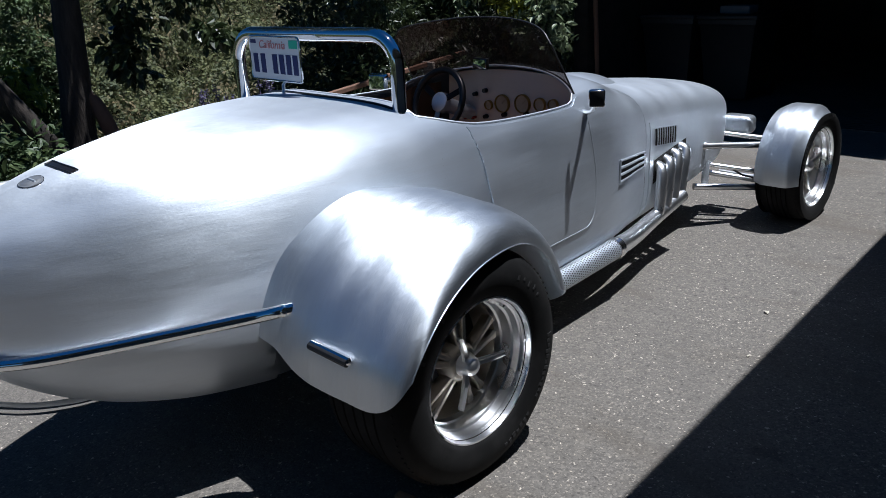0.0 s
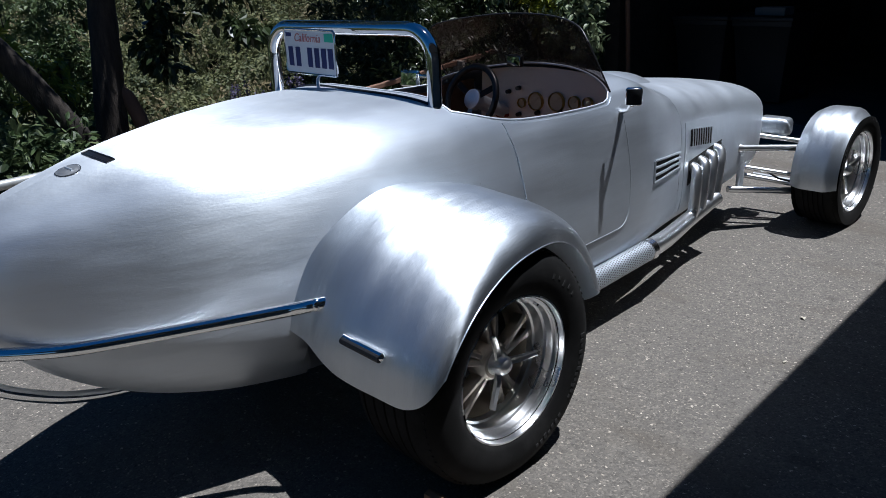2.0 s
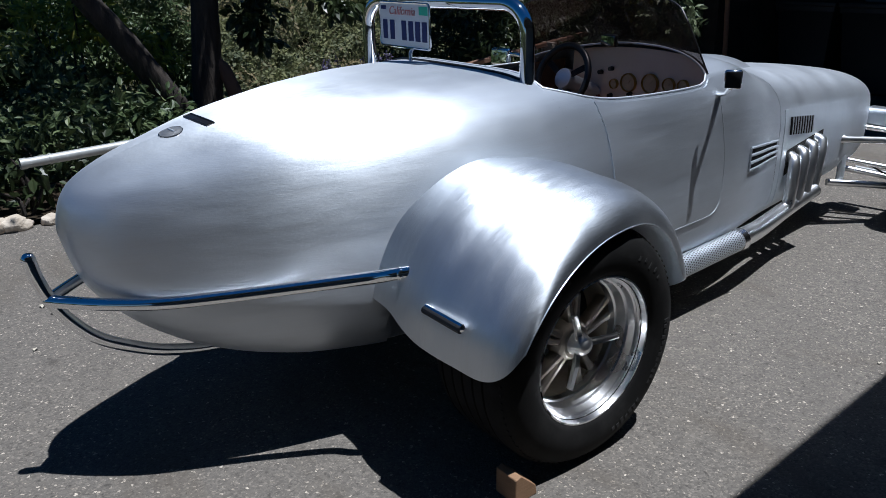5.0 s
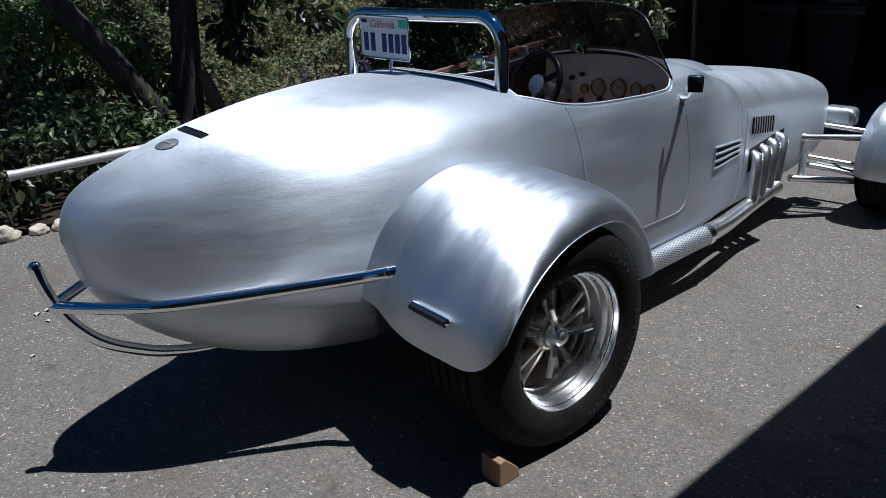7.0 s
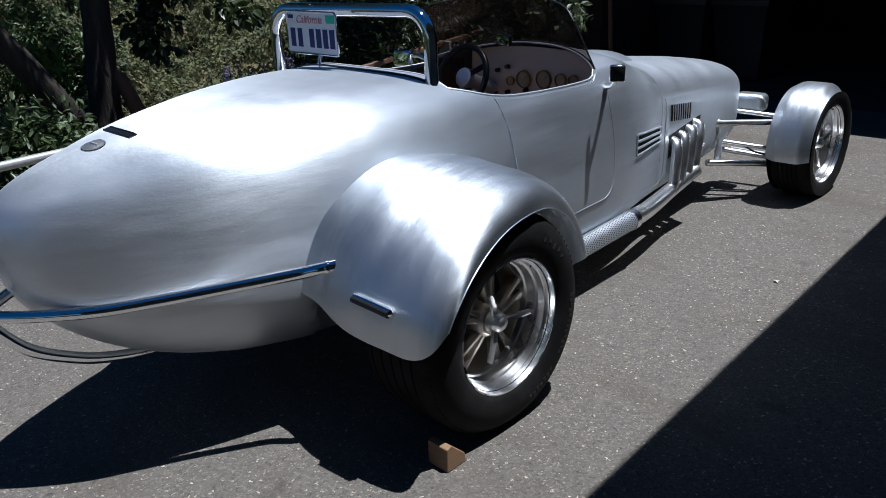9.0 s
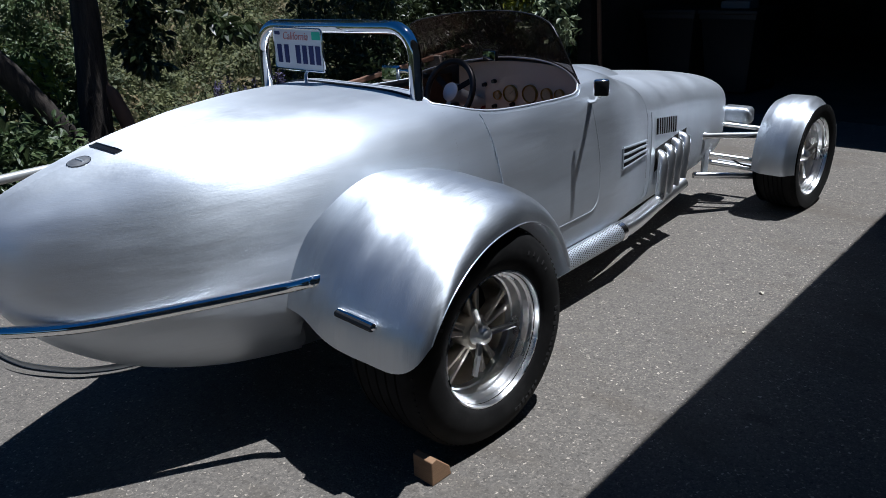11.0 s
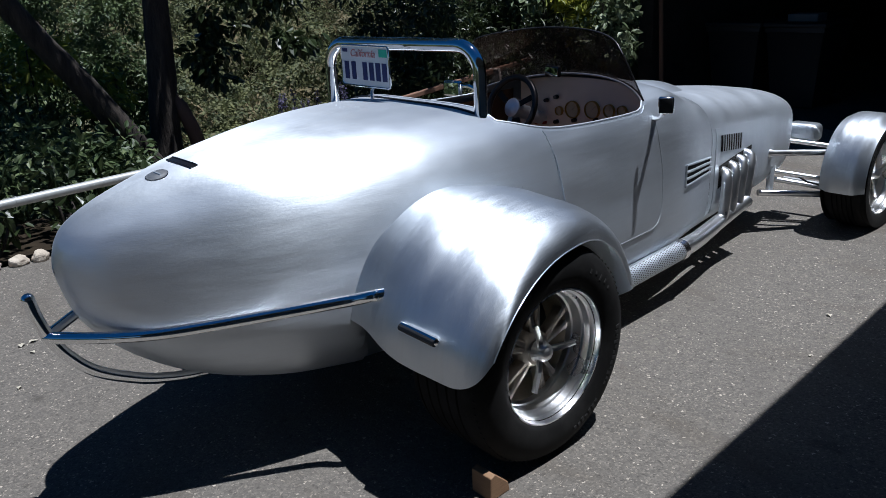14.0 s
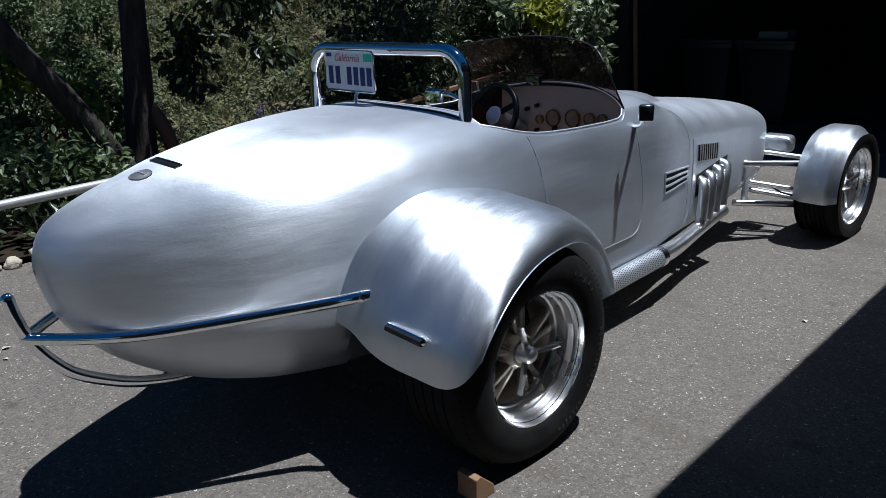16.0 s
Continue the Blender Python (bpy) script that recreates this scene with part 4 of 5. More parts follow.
def tyre_bm(R, wid):
    prof = [(-0.012, 0.196), (0.004, 0.206), (0.012, 0.222), (0.018, 0.25), (0.017, 0.275), (0.008, R - 0.028), (-0.008, R - 0.012), (-0.022, R - 0.005)]
    n = 5
    x0, x1 = -0.03, -wid + 0.03 + 0.012
    for k in range(n):
        a, b2 = x0 + (x1 - x0) * k / n, x0 + (x1 - x0) * (k + 1) / n
        prof += [(a, R), (b2 + 0.008, R), (b2 + 0.006, R - 0.007), (b2 + 0.002, R - 0.007)]
    prof += [(x1, R)] + [(-wid + 0.012 - a - 0.012, r) for a, r in [(-0.022, R - 0.005), (-0.008, R - 0.012), (0.008, R - 0.028), (0.017, 0.275), (0.018, 0.25), (0.004, 0.206)]]
    return lathe(prof, "X", 96)


def wheel(R, wid):
    """A wheel about the x axis with its outer lip in the plane x = 0."""
    lip = lathe([(-wid + 0.02, 0.196), (-0.02, 0.194), (-0.008, 0.205), (0.0, 0.2085), (0.005, 0.206), (0.005, 0.2015), (-0.004, 0.198), (-0.02, 0.1965),
                 (-0.026, 0.190), (-0.047, 0.1875), (-0.051, 0.1815), (-0.082, 0.179), (-0.086, 0.174), (-0.105, 0.173)], "X", 96)
    w = part("wheel", lip, RIM, car, "deep-dished polished alloy wheel with a knock-off spinner")
    part("tyre", tyre_bm(R, wid), RUBBER, w, "black road tyre with worn sidewall")
    # raised marks on the sidewall
    bm = bmesh.new()
    for c0, count, step, ln in ((118, 9, 4.2, 2.0), (-38, 12, 3.6, 2.2), (-75, 7, 4.0, 2.4), (35, 5, 6.0, 1.6)):
        for k in range(count):
            a = radians(c0 + k * step)
            rr = 0.266 + 0.004 * (k % 2)
            b2 = rbox((0.003, 0.266 * radians(ln), 0.010 + 0.004 * (k % 3)), (0.0175, 0, rr), 0)
            bmesh.ops.rotate(b2, verts=b2.verts, cent=(0, 0, 0), matrix=Matrix.Rotation(a - math.pi / 2, 3, "X"))
            tmp = bpy.data.meshes.new("tmp")
            b2.to_mesh(tmp)
            b2.free()
            bm.from_mesh(tmp)
            bpy.data.meshes.remove(tmp)
    tagged(part("sidewall_relief", bm, RUBBER_MARK, w), kind="stuff")
    # shoulder blocks of the tread
    bm = bmesh.new()
    for k in range(90):
        a = 2 * math.pi * k / 90
        b2 = rbox((0.014, 0.006, 0.003), (-0.014, 0, R - 0.0105), 0)
        bmesh.ops.rotate(b2, verts=b2.verts, cent=(0, 0, 0), matrix=Matrix.Rotation(a, 3, "X"))
        tmp = bpy.data.meshes.new("tmp")
        b2.to_mesh(tmp)
        b2.free()
        bm.from_mesh(tmp)
        bpy.data.meshes.remove(tmp)
    tagged(part("tread_edge", bm, RUBBER, w), kind="stuff")
    # spokes in pairs that fork towards the rim
    for k in range(10):
        a = radians(36 * k + (9 if k % 2 else -9) + 12)
        bm = bmesh.new()
        prof = []
        for q in range(7):
            t = q / 6
            r = 0.035 + 0.14 * t
            hw = 0.008 + 0.003 * (1 - t) + 0.007 * max(0.0, t - 0.75) * 4
            x = -0.078 - 0.028 * t
            prof.append([(x, -hw, r), (x + 0.006, -hw * 0.5, r), (x + 0.006, hw * 0.5, r), (x, hw, r), (x - 0.03, hw, r), (x - 0.03, -hw, r)])
        grid(prof, True, bm)
        bmesh.ops.rotate(bm, verts=bm.verts, cent=(0, 0, 0), matrix=Matrix.Rotation(a, 3, "X"))
        part("spoke", bm, CAST, w)
    part("hub", lathe([(-0.066, 0.0005), (-0.066, 0.045), (-0.078, 0.055), (-0.12, 0.058)], "X", 32), CAST, w)
    part("barrel", lathe([(-0.105, 0.1725), (-0.11, 0.17), (-wid + 0.03, 0.168)], "X", 64), BARREL, w)
    # Near-black disc closes the wheel; it stands in for shade behind the spokes.
    part("shade_disc", lathe([(-0.165, 0.0005), (-0.165, 0.15), (-0.18, 0.15)], "X", 40), DARK, w)
    sp = part("spinner", lathe([(-0.02, 0.0005), (-0.0215, 0.01), (-0.026, 0.019), (-0.034, 0.026), (-0.05, 0.031), (-0.068, 0.036)], "X", 32), SPINNER, w, "three-eared polished knock-off spinner")
    for k in range(3):
        a = radians(28 + 120 * k)
        bm = bmesh.new()
        prof = []
        for q in range(7):
            t = q / 6
            r = 0.022 + 0.098 * t
            hw = 0.0115 - 0.0035 * t
            x = -0.054 + 0.026 * t ** 0.7
            prof.append([(x, -hw, r), (x + 0.008, -hw * 0.85, r), (x + 0.002, -hw * 0.25, r), (x + 0.002, hw * 0.25, r), (x + 0.008, hw * 0.85, r), (x, hw, r), (x - 0.01, 0, r)])
        grid(prof, True, bm)
        bm.verts.ensure_lookup_table()
        bm.faces.new([bm.verts[-7 + q] for q in range(7)])
        bmesh.ops.rotate(bm, verts=bm.verts, cent=(0, 0, 0), matrix=Matrix.Rotation(a, 3, "X"))
        part("spinner_ear", bm, SPINNER, sp)
    # valve
    part("valve", tube([(-0.02, 0.10, 0.155), (-0.005, 0.098, 0.152)], 0.004, 8), CHROME, w)
    return w


def put_wheel(w, x, y, sd):
    m = pose(sd * x, y, w.location.z, 0, 0, 0 if sd > 0 else 180)
    c = copy_thing(w, m)
    c.parent = car
    return c


wr = wheel(0.33, 0.27)
wr.matrix_basis = pose(0.83, 0, 0.33)
put_wheel(wr, 0.83, 0.0, -1)
wf = wheel(FH.z, 0.19)
wf.matrix_basis = pose(FH.x, FH.y, FH.z, 25)
put_wheel(wf, FH.x, FH.y, -1)
# axles
part("rear_axle", tube([(-0.6, 0, 0.33), (0.6, 0, 0.33)], 0.04, 14), DARKMETAL, car)
part("chassis", rbox((0.4, 2.8, 0.08), (0, 1.0, 0.3), 0.01, 1), DARKMETAL, car)

# ---------------------------------------------------------------- bumper
FORM[0] = body_form
half = spline([(0.0, -1.072, 0.463), (0.05, -1.035, 0.464), (0.138, -0.962, 0.467), (0.25, -0.846, 0.473), (0.338, -0.71, 0.481), (0.409, -0.598, 0.49), (0.472, -0.508, 0.5), (0.525, -0.433, 0.509), (0.562, -0.392, 0.517), (0.605, -0.362, 0.53), (0.64, -0.32, 0.538)], 6)
part("bumper_rail", tube(half, 0.0175, 16), CHROME, car, "chrome bumper rail along the boat tail")
part("bumper_rail", tube([Vector((-p.x, p.y, p.z)) for p in half], 0.0175, 16), CHROME, car, "chrome bumper rail along the boat tail")
low = spline([(0, -1.094, 0.588), (0, -1.085, 0.53), (0, -1.066, 0.463), (0, -1.03, 0.392), (0, -0.97, 0.318), (0, -0.88, 0.258), (0, -0.78, 0.212), (0, -0.64, 0.178), (0, -0.4, 0.16)], 6)
over = part("bumper_overrider", tube(low, 0.0185, 16), CHROME, car, "upright chrome bumper bar curling under the tail")
bm = bmesh.new()
bmesh.ops.create_uvsphere(bm, u_segments=16, v_segments=10, radius=0.0183)
bmesh.ops.translate(bm, vec=(0, -1.094, 0.588), verts=bm.verts)
part("end_cap", bm, CHROME, over)
for sd in (1, -1):
    bm = bmesh.new()
    bmesh.ops.create_uvsphere(bm, u_segments=16, v_segments=10, radius=0.019)
    bmesh.ops.translate(bm, vec=(sd * half[-5].x, half[-5].y, half[-5].z), verts=bm.verts)
    part("rail_end", bm, CHROME, car)

# ---------------------------------------------------------------- exhaust
for sd in (1, -1):
    # Near-black sheet laid on the hood; stands in for the shaded header opening.
    shade_rows = []
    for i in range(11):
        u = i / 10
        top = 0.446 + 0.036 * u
        shade_rows.append([on_body(1.832 + 0.37 * u, top - (0.085 + 0.03 * (1 - u)) * k / 3, sd, 0.0045) for k in range(4)])
    part("header_shade", grid(shade_rows), DARK, car)
    for k in range(4):
        y, top = 1.872 + 0.084 * k, 0.404 + 0.0135 * k
        xb = on_body(y, top, sd).x
        ye, yf, foot = 1.852 + 0.089 * k, 1.80 + 0.078 * k, 0.222 + 0.004 * k
        pts = spline([(xb - sd * 0.05, y + 0.016, top + 0.006), (xb + sd * 0.012, y + 0.004, top + 0.005), (xb + sd * 0.042, ye, top - 0.012),
                      (xb + sd * 0.052, (ye * 2 + yf) / 3, top - 0.07), (xb + sd * 0.054, yf + 0.02, foot - 0.006), (xb + sd * 0.05, yf - 0.02, foot - 0.03)], 6)
        part("header_pipe", tube(pts, 0.0262, 16), PIPE, car, "bright metal exhaust header pipe")
    col = spline([(sd * 0.485, 2.06, 0.23), (sd * 0.48, 1.96, 0.21), (sd * 0.485, 1.79, 0.185), (sd * 0.533, 1.52, 0.18), (sd * 0.56, 1.33, 0.187)], 8)
    part("collector", tube(col, [0.03 + 0.012 * i / (len(col) - 1) for i in range(len(col))], 20), PIPE, car, "polished exhaust collector")
    part("clamp", tube([(sd * 0.562, 1.345, 0.188), (sd * 0.562, 1.31, 0.187)], 0.046, 24), POLISHED, car)
    sp = part("side_pipe", tube([(sd * 0.562, 1.32, 0.188), (sd * 0.57, 0.95, 0.176), (sd * 0.578, 0.46, 0.166)], 0.034, 20), DARKMETAL, car, "side exhaust pipe in a perforated shield")
    # perforated shield: a sleeve of small raised rings and dots
    rows = []
    nl, nr = 130, 52
    bm = bmesh.new()
    for i in range(nl + 1):
        y = 1.31 - 0.84 * i / nl
        rows.append([(sd * (0.562 + 0.016 * i / nl) + 0.043 * math.cos(2 * math.pi * k / nr), y, 0.187 - 0.021 * i / nl + 0.043 * math.sin(2 * math.pi * k / nr)) for k in range(nr)])
    vs = [[bm.verts.new(p) for p in r] for r in rows]
    for i in range(nl):
        for k in range(nr):
            if i % 2 == 0 and k % 2 == (i // 2) % 2:
                continue
            bm.faces.new((vs[i][k], vs[i][(k + 1) % nr], vs[i + 1][(k + 1) % nr], vs[i + 1][k]))
    part("perforated_shield", bm, ALU_FRONT, sp, "bright perforated heat shield")
    part("shield_end", tube([(sd * 0.578, 0.475, 0.166), (sd * 0.579, 0.44, 0.166)], 0.045, 24), POLISHED, sp)

# ---------------------------------------------------------------- front suspension and lamps
FORM[0] = None
for sd in (1, -1):
    for nm, pts, r, mt in (
        ("upper_arm", [(0.31, 2.26, 0.427), (0.345, 2.29, 0.426), (0.36, 2.3, 0.426), (0.62, 2.65, 0.40)], [0.024, 0.024, 0.0165, 0.0165], PIPE),
        ("upper_arm", [(0.29, 2.56, 0.44), (0.62, 2.72, 0.40)], 0.012, PIPE),
        ("lower_arm", [(0.30, 2.3, 0.205), (0.63, 2.66, 0.17)], 0.017, PIPE),
        ("lower_arm", [(0.25, 2.7, 0.19), (0.63, 2.75, 0.17)], 0.0155, PIPE),
        ("track_rod", [(0.3, 2.42, 0.30), (0.62, 2.6, 0.25)], 0.011, PIPE),
        ("brake_line", [(0.31, 2.44, 0.30), (0.40, 2.48, 0.285), (0.46, 2.52, 0.24), (0.60, 2.62, 0.2)], 0.005, BLACK),
        ("damper", [(0.28, 2.5, 0.235), (0.55, 2.64, 0.19)], 0.014, PIPE),
        ("kingpin", [(0.64, 2.71, 0.15), (0.63, 2.71, 0.42)], 0.02, DARKMETAL),
    ):
        part(nm, tube([(sd * (x - 0.03), y, z) for x, y, z in pts], r, 14), mt, car)
    part("arm_bracket", rbox((0.024, 0.05, 0.13), (sd * 0.297, 2.37, 0.27), 0.008, 2), ALU_FRONT, car)
    part("stub_axle", tube([(sd * 0.58, FH.y, FH.z), (sd * 0.68, FH.y, FH.z)], 0.028, 14), DARKMETAL, car)
    lamp_at = Vector((sd * 0.318, 2.67, 0.474))
    bm = rbox((0.168, 0.11, 0.098), lamp_at, 0.03, 5)
    hl = part("headlamp", bm, ALU_FENDER, car, "rounded rectangular polished headlamp")
    part("lamp_lens", rbox((0.14, 0.01, 0.075), lamp_at + Vector((0, 0.055, 0)), 0.004, 2), MIRROR, hl)
    part("lamp_bracket", tube([lamp_at + Vector((0, 0, -0.045)), (sd * 0.31, 2.6, 0.43)], 0.011, 10), DARKMETAL, hl)

# ---------------------------------------------------------------- loose things on the drive
bm = bmesh.new()
prof = [(-0.293, 0.001), (-0.217, 0.001), (-0.222, 0.03), (-0.272, 0.079), (-0.291, 0.074)]
ends = [[bm.verts.new((x, y + 0.006 * (x > 0), z)) for y, z in prof] for x in (-0.075, 0.0)]
bm.faces.new(ends[0][::-1]), bm.faces.new(ends[1])
for k in range(5):
    bm.faces.new((ends[0][k], ends[0][(k + 1) % 5], ends[1][(k + 1) % 5], ends[1][k]))
bmesh.ops.bevel(bm, geom=bm.edges[:], offset=0.002, segments=1, affect="EDGES")
chock = thing("wheel_chock", bm, WOOD, "rough sawn wooden block wedged behind the rear tyre", "wheel chock", sharp=0.3)
chock.matrix_world = pose(0.995, 0.0, 0.0)

bm = tube([(-2.25, -0.733, 0.344), (-2.25, 2.61, 0.405)], 0.0267, 16)
pipe = thing("pipe_rail", bm, GALV, "pale galvanised pipe rail beside the drive", "rail")
part("pipe_cap", tube([(-2.25, -0.75, 0.344), (-2.25, -0.72, 0.344)], 0.03, 16), GALV, pipe)
part("pipe_joint", tube([(-2.25, -0.61, 0.3465), (-2.25, -0.6, 0.3465)], 0.0292, 16), GALV, pipe)
for y in (1.1, 2.5):
    part("post", tube([(-2.25, y, -0.1), (-2.25, y, 0.344 + 0.018 * (y + 0.73))], 0.024, 12), GALV, pipe)


def rock(at, r, seed):
    bm = bmesh.new()
    bmesh.ops.create_icosphere(bm, subdivisions=3, radius=1)
    for v2 in bm.verts:
        d = 1 + 0.35 * noise.noise(v2.co * 1.3 + Vector((seed * 7.1, 0, 0))) + 0.12 * noise.noise(v2.co * 3.5 + Vector((0, seed * 3.3, 0)))
        v2.co = Vector((v2.co.x * r[0], v2.co.y * r[1], v2.co.z * r[2])) * d
    ob = thing("rock", bm, ROCK, "pale rounded garden rock at the drive's edge", "rock", "border rocks", sharp=1.2)
    ob.location = at
    return ob


rng = random.Random(4)
for i in range(26):
    y = -1.5 + i * 0.135 + rng.uniform(-0.04, 0.04)
    s = rng.uniform(0.042, 0.075)
    rock((-2.19 - rng.uniform(0, 0.12), y, s * 0.45), (s, s * rng.uniform(0.9, 1.4), s * 0.75), i + 1)

# dry leaves blown on to the asphalt
def dry_leaf(at, size, turn):
    bm = bmesh.new()
    mid = [bm.verts.new((0, size * (k / 4 - 0.5), 0.004 + size * 0.16 * math.sin(k * 0.8))) for k in range(5)]
    for sx in (-1, 1):
        rim = [bm.verts.new((sx * size * 0.3 * math.sin(math.pi * k / 4), size * (k / 4 - 0.5), 0.003 + size * 0.2 * math.sin(k * 0.8 + 0.5))) for k in (1, 2, 3)]
        bm.faces.new((mid[0], rim[0], mid[1]))
        for k in (0, 1):
            bm.faces.new((mid[k + 1], rim[k], rim[k + 1], mid[k + 2]))
        bm.faces.new((mid[3], rim[2], mid[4]))
    ob = thing("dry_leaf", bm, LITTER, "small pale curled dry leaf on the asphalt", "leaf", "fallen leaves")
    ob.matrix_world = pose(*at, 0, 0, turn)


for at, size, turn in (((1.157, 1.482, 0.0), 0.032, 40), ((-1.124, -0.945, 0.0), 0.045, 70), ((-1.131, -0.898, 0.0), 0.04, 15), ((-1.02, -0.93, 0.0), 0.03, 110), ((-0.733, -1.054, 0.0), 0.028, 60), ((1.25, 1.1, 0.0), 0.018, 10)):
    dry_leaf(at, size, turn)

# wheeled bins and a white box; the garage's shade is put into their colours
for bx in (-1.62, -1.02):
    bn = base_empty("wheeled_bin", (bx, 6.0, 0.006), "blue-grey plastic wheeled bin, garage shade put into its near-black colour", "bin", "garage bins")
    rows = []
    for z, hw in ((0.02, 0.2), (0.3, 0.225), (0.68, 0.26), (0.7, 0.275), (0.74, 0.275)):
        rows.append([(hw * c, hw * 1.1 * s, z) for c, s in ((-1, -1), (-0.9, -1.04), (0.9, -1.04), (1, -1), (1, 1), (0.9, 1.04), (-0.9, 1.04), (-1, 1))])
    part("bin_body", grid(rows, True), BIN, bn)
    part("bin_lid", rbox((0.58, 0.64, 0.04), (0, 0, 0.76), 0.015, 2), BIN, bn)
    for sd in (-1, 1):
        part("bin_wheel", tube([(sd * 0.2, 0.24, 0.06), (sd * 0.26, 0.24, 0.06)], 0.06, 16), BLACK, bn)
bm = rbox((0.26, 0.02, 0.08), (0, 0, 0), 0.004, 1)
board = thing("white_box", rbox((0.28, 0.2, 0.07), (0, 0, 0.035), 0.006, 1), WHITE_SHADED, "small white box on a bin lid, garage shade put into its grey", "box")
bm.free()
board.location = (-1.02, 5.95, 0.786)

# sloping redwood rail on the far side of the drive
bm = rbox((0.04, 2.6, 0.04), (0, 0, 0), 0.006, 1)
rail = thing("wooden_rail", bm, REDWOOD, "sloping weathered redwood handrail", "handrail")
rail.matrix_world = pose(-2.6, 3.1, 0.52, 5.5, 0, 0)
for y in (-1.0, 1.1):
    part("rail_post", rbox((0.07, 0.07, 0.9), (-0.05, y, -0.4), 0.005, 1), REDWOOD, rail)
part("rail_board", rbox((0.13, 0.03, 0.11), (0.02, 0.3, -0.035), 0.004, 1), BOARD, rail, "pale sawn board")

# ---------------------------------------------------------------- plants
RNG = np.random.default_rng(11)


def leaves(centers, n_each, spread, size, droop=0.3, width=0.5, fill=0.45):
    """Many small folded leaves scattered round the centres, as vertex and face arrays."""
    cs = np.asarray(centers, float)
    k = len(cs)
    n = k * n_each
    c = np.repeat(cs[:, :3], n_each, 0)
    sp = np.repeat(cs[:, 3:4] if cs.shape[1] > 3 else np.full((k, 1), spread), n_each, 0)
    d = RNG.normal(size=(n, 3))
    d /= np.linalg.norm(d, axis=1)[:, None]
    pos = c + d * sp * RNG.random((n, 1)) ** fill * np.array([1, 1, 0.8])
    ax = d * 0.6 + RNG.normal(size=(n, 3)) * 0.7
    ax[:, 2] -= droop
    ax /= np.linalg.norm(ax, axis=1)[:, None]
    up = RNG.normal(size=(n, 3)) * 0.6 + np.array([0, 0, 1.0])
    side = np.cross(ax, up)
    side /= np.linalg.norm(side, axis=1)[:, None] + 1e-9
    nor = np.cross(side, ax)
    s = size * (0.6 + 0.8 * RNG.random((n, 1)))
    v = np.empty((n, 6, 3))
    v[:, 0] = pos
    v[:, 1] = pos + ax * s * 0.35 + side * s * width * 0.5 + nor * s * 0.06
    v[:, 2] = pos + ax * s * 0.75 + side * s * width * 0.35 + nor * s * 0.04
    v[:, 3] = pos + ax * s * 1.05 - nor * s * 0.08
    v[:, 4] = pos + ax * s * 0.75 - side * s * width * 0.35 + nor * s * 0.04
    v[:, 5] = pos + ax * s * 0.35 - side * s * width * 0.5 + nor * s * 0.06
    base_i = np.arange(n)[:, None] * 6
    f = np.concatenate([base_i + np.array([[0, 1, 2, 3]]), base_i + np.array([[0, 3, 4, 5]])], 0)
    return v.reshape(-1, 3), f


def foliage(name, sets, material, parent=None, label="", category="", kind=""):
    vs, fs, off = [], [], 0
    for v2, f in sets:
        vs.append(v2)
        fs.append(f + off)
        off += len(v2)
    me = bpy.data.meshes.new(name)
    me.from_pydata(np.concatenate(vs).tolist(), [], np.concatenate(fs).tolist())
    me.materials.append(material)
    ob = new(name, me)
    if parent:
        ob.parent = parent
        ob.matrix_parent_inverse = Matrix.Translation(parent.location).inverted()
    return tagged(ob, label, category, "", kind)


def tree(at, pts, r0, limbs, crown, leaf_n, leaf, label, bark=BARK, material=OAK_AND_SHADE_LEAF, spread=0.45, hang=()):
    t = base_empty("tree", at, label, "tree")
    inv = Matrix.Translation(at).inverted()
    ln = spline(pts, 8)
    trunk = part("trunk", tube(ln, [r0 * (1 - 0.45 * i / len(ln)) * (1 + 0.02 * math.sin(i * 1.3)) for i in range(len(ln))], 18), bark, t)
    trunk.matrix_parent_inverse = inv
    for lb, r in limbs:
        l2 = spline(lb, 8)
        o = part("limb", tube(l2, [r * (1 - 0.7 * i / len(l2)) for i in range(len(l2))], 10), bark, t)
        o.matrix_parent_inverse = inv
    foliage("crown", [leaves(crown, leaf_n, spread, leaf)], material, t)
    if hang:
        foliage("hanging_spray", [leaves(hang, 22, spread, 0.075, 0.9, 0.6, 0.6)], material, t)
    return t


def cloud(cx, cy, cz, rx, ry, rz, n, s0=0.25, s1=0.5):
    """Clump centres with their own sizes, scattered in an uneven ball."""
    res = []
    while len(res) < n:
        p = RNG.uniform(-1, 1, 3)
        if p @ p < 1:
            res.append((cx + p[0] * rx, cy + p[1] * ry, cz + p[2] * rz, RNG.uniform(s0, s1)))
    return res


gz = hill_height
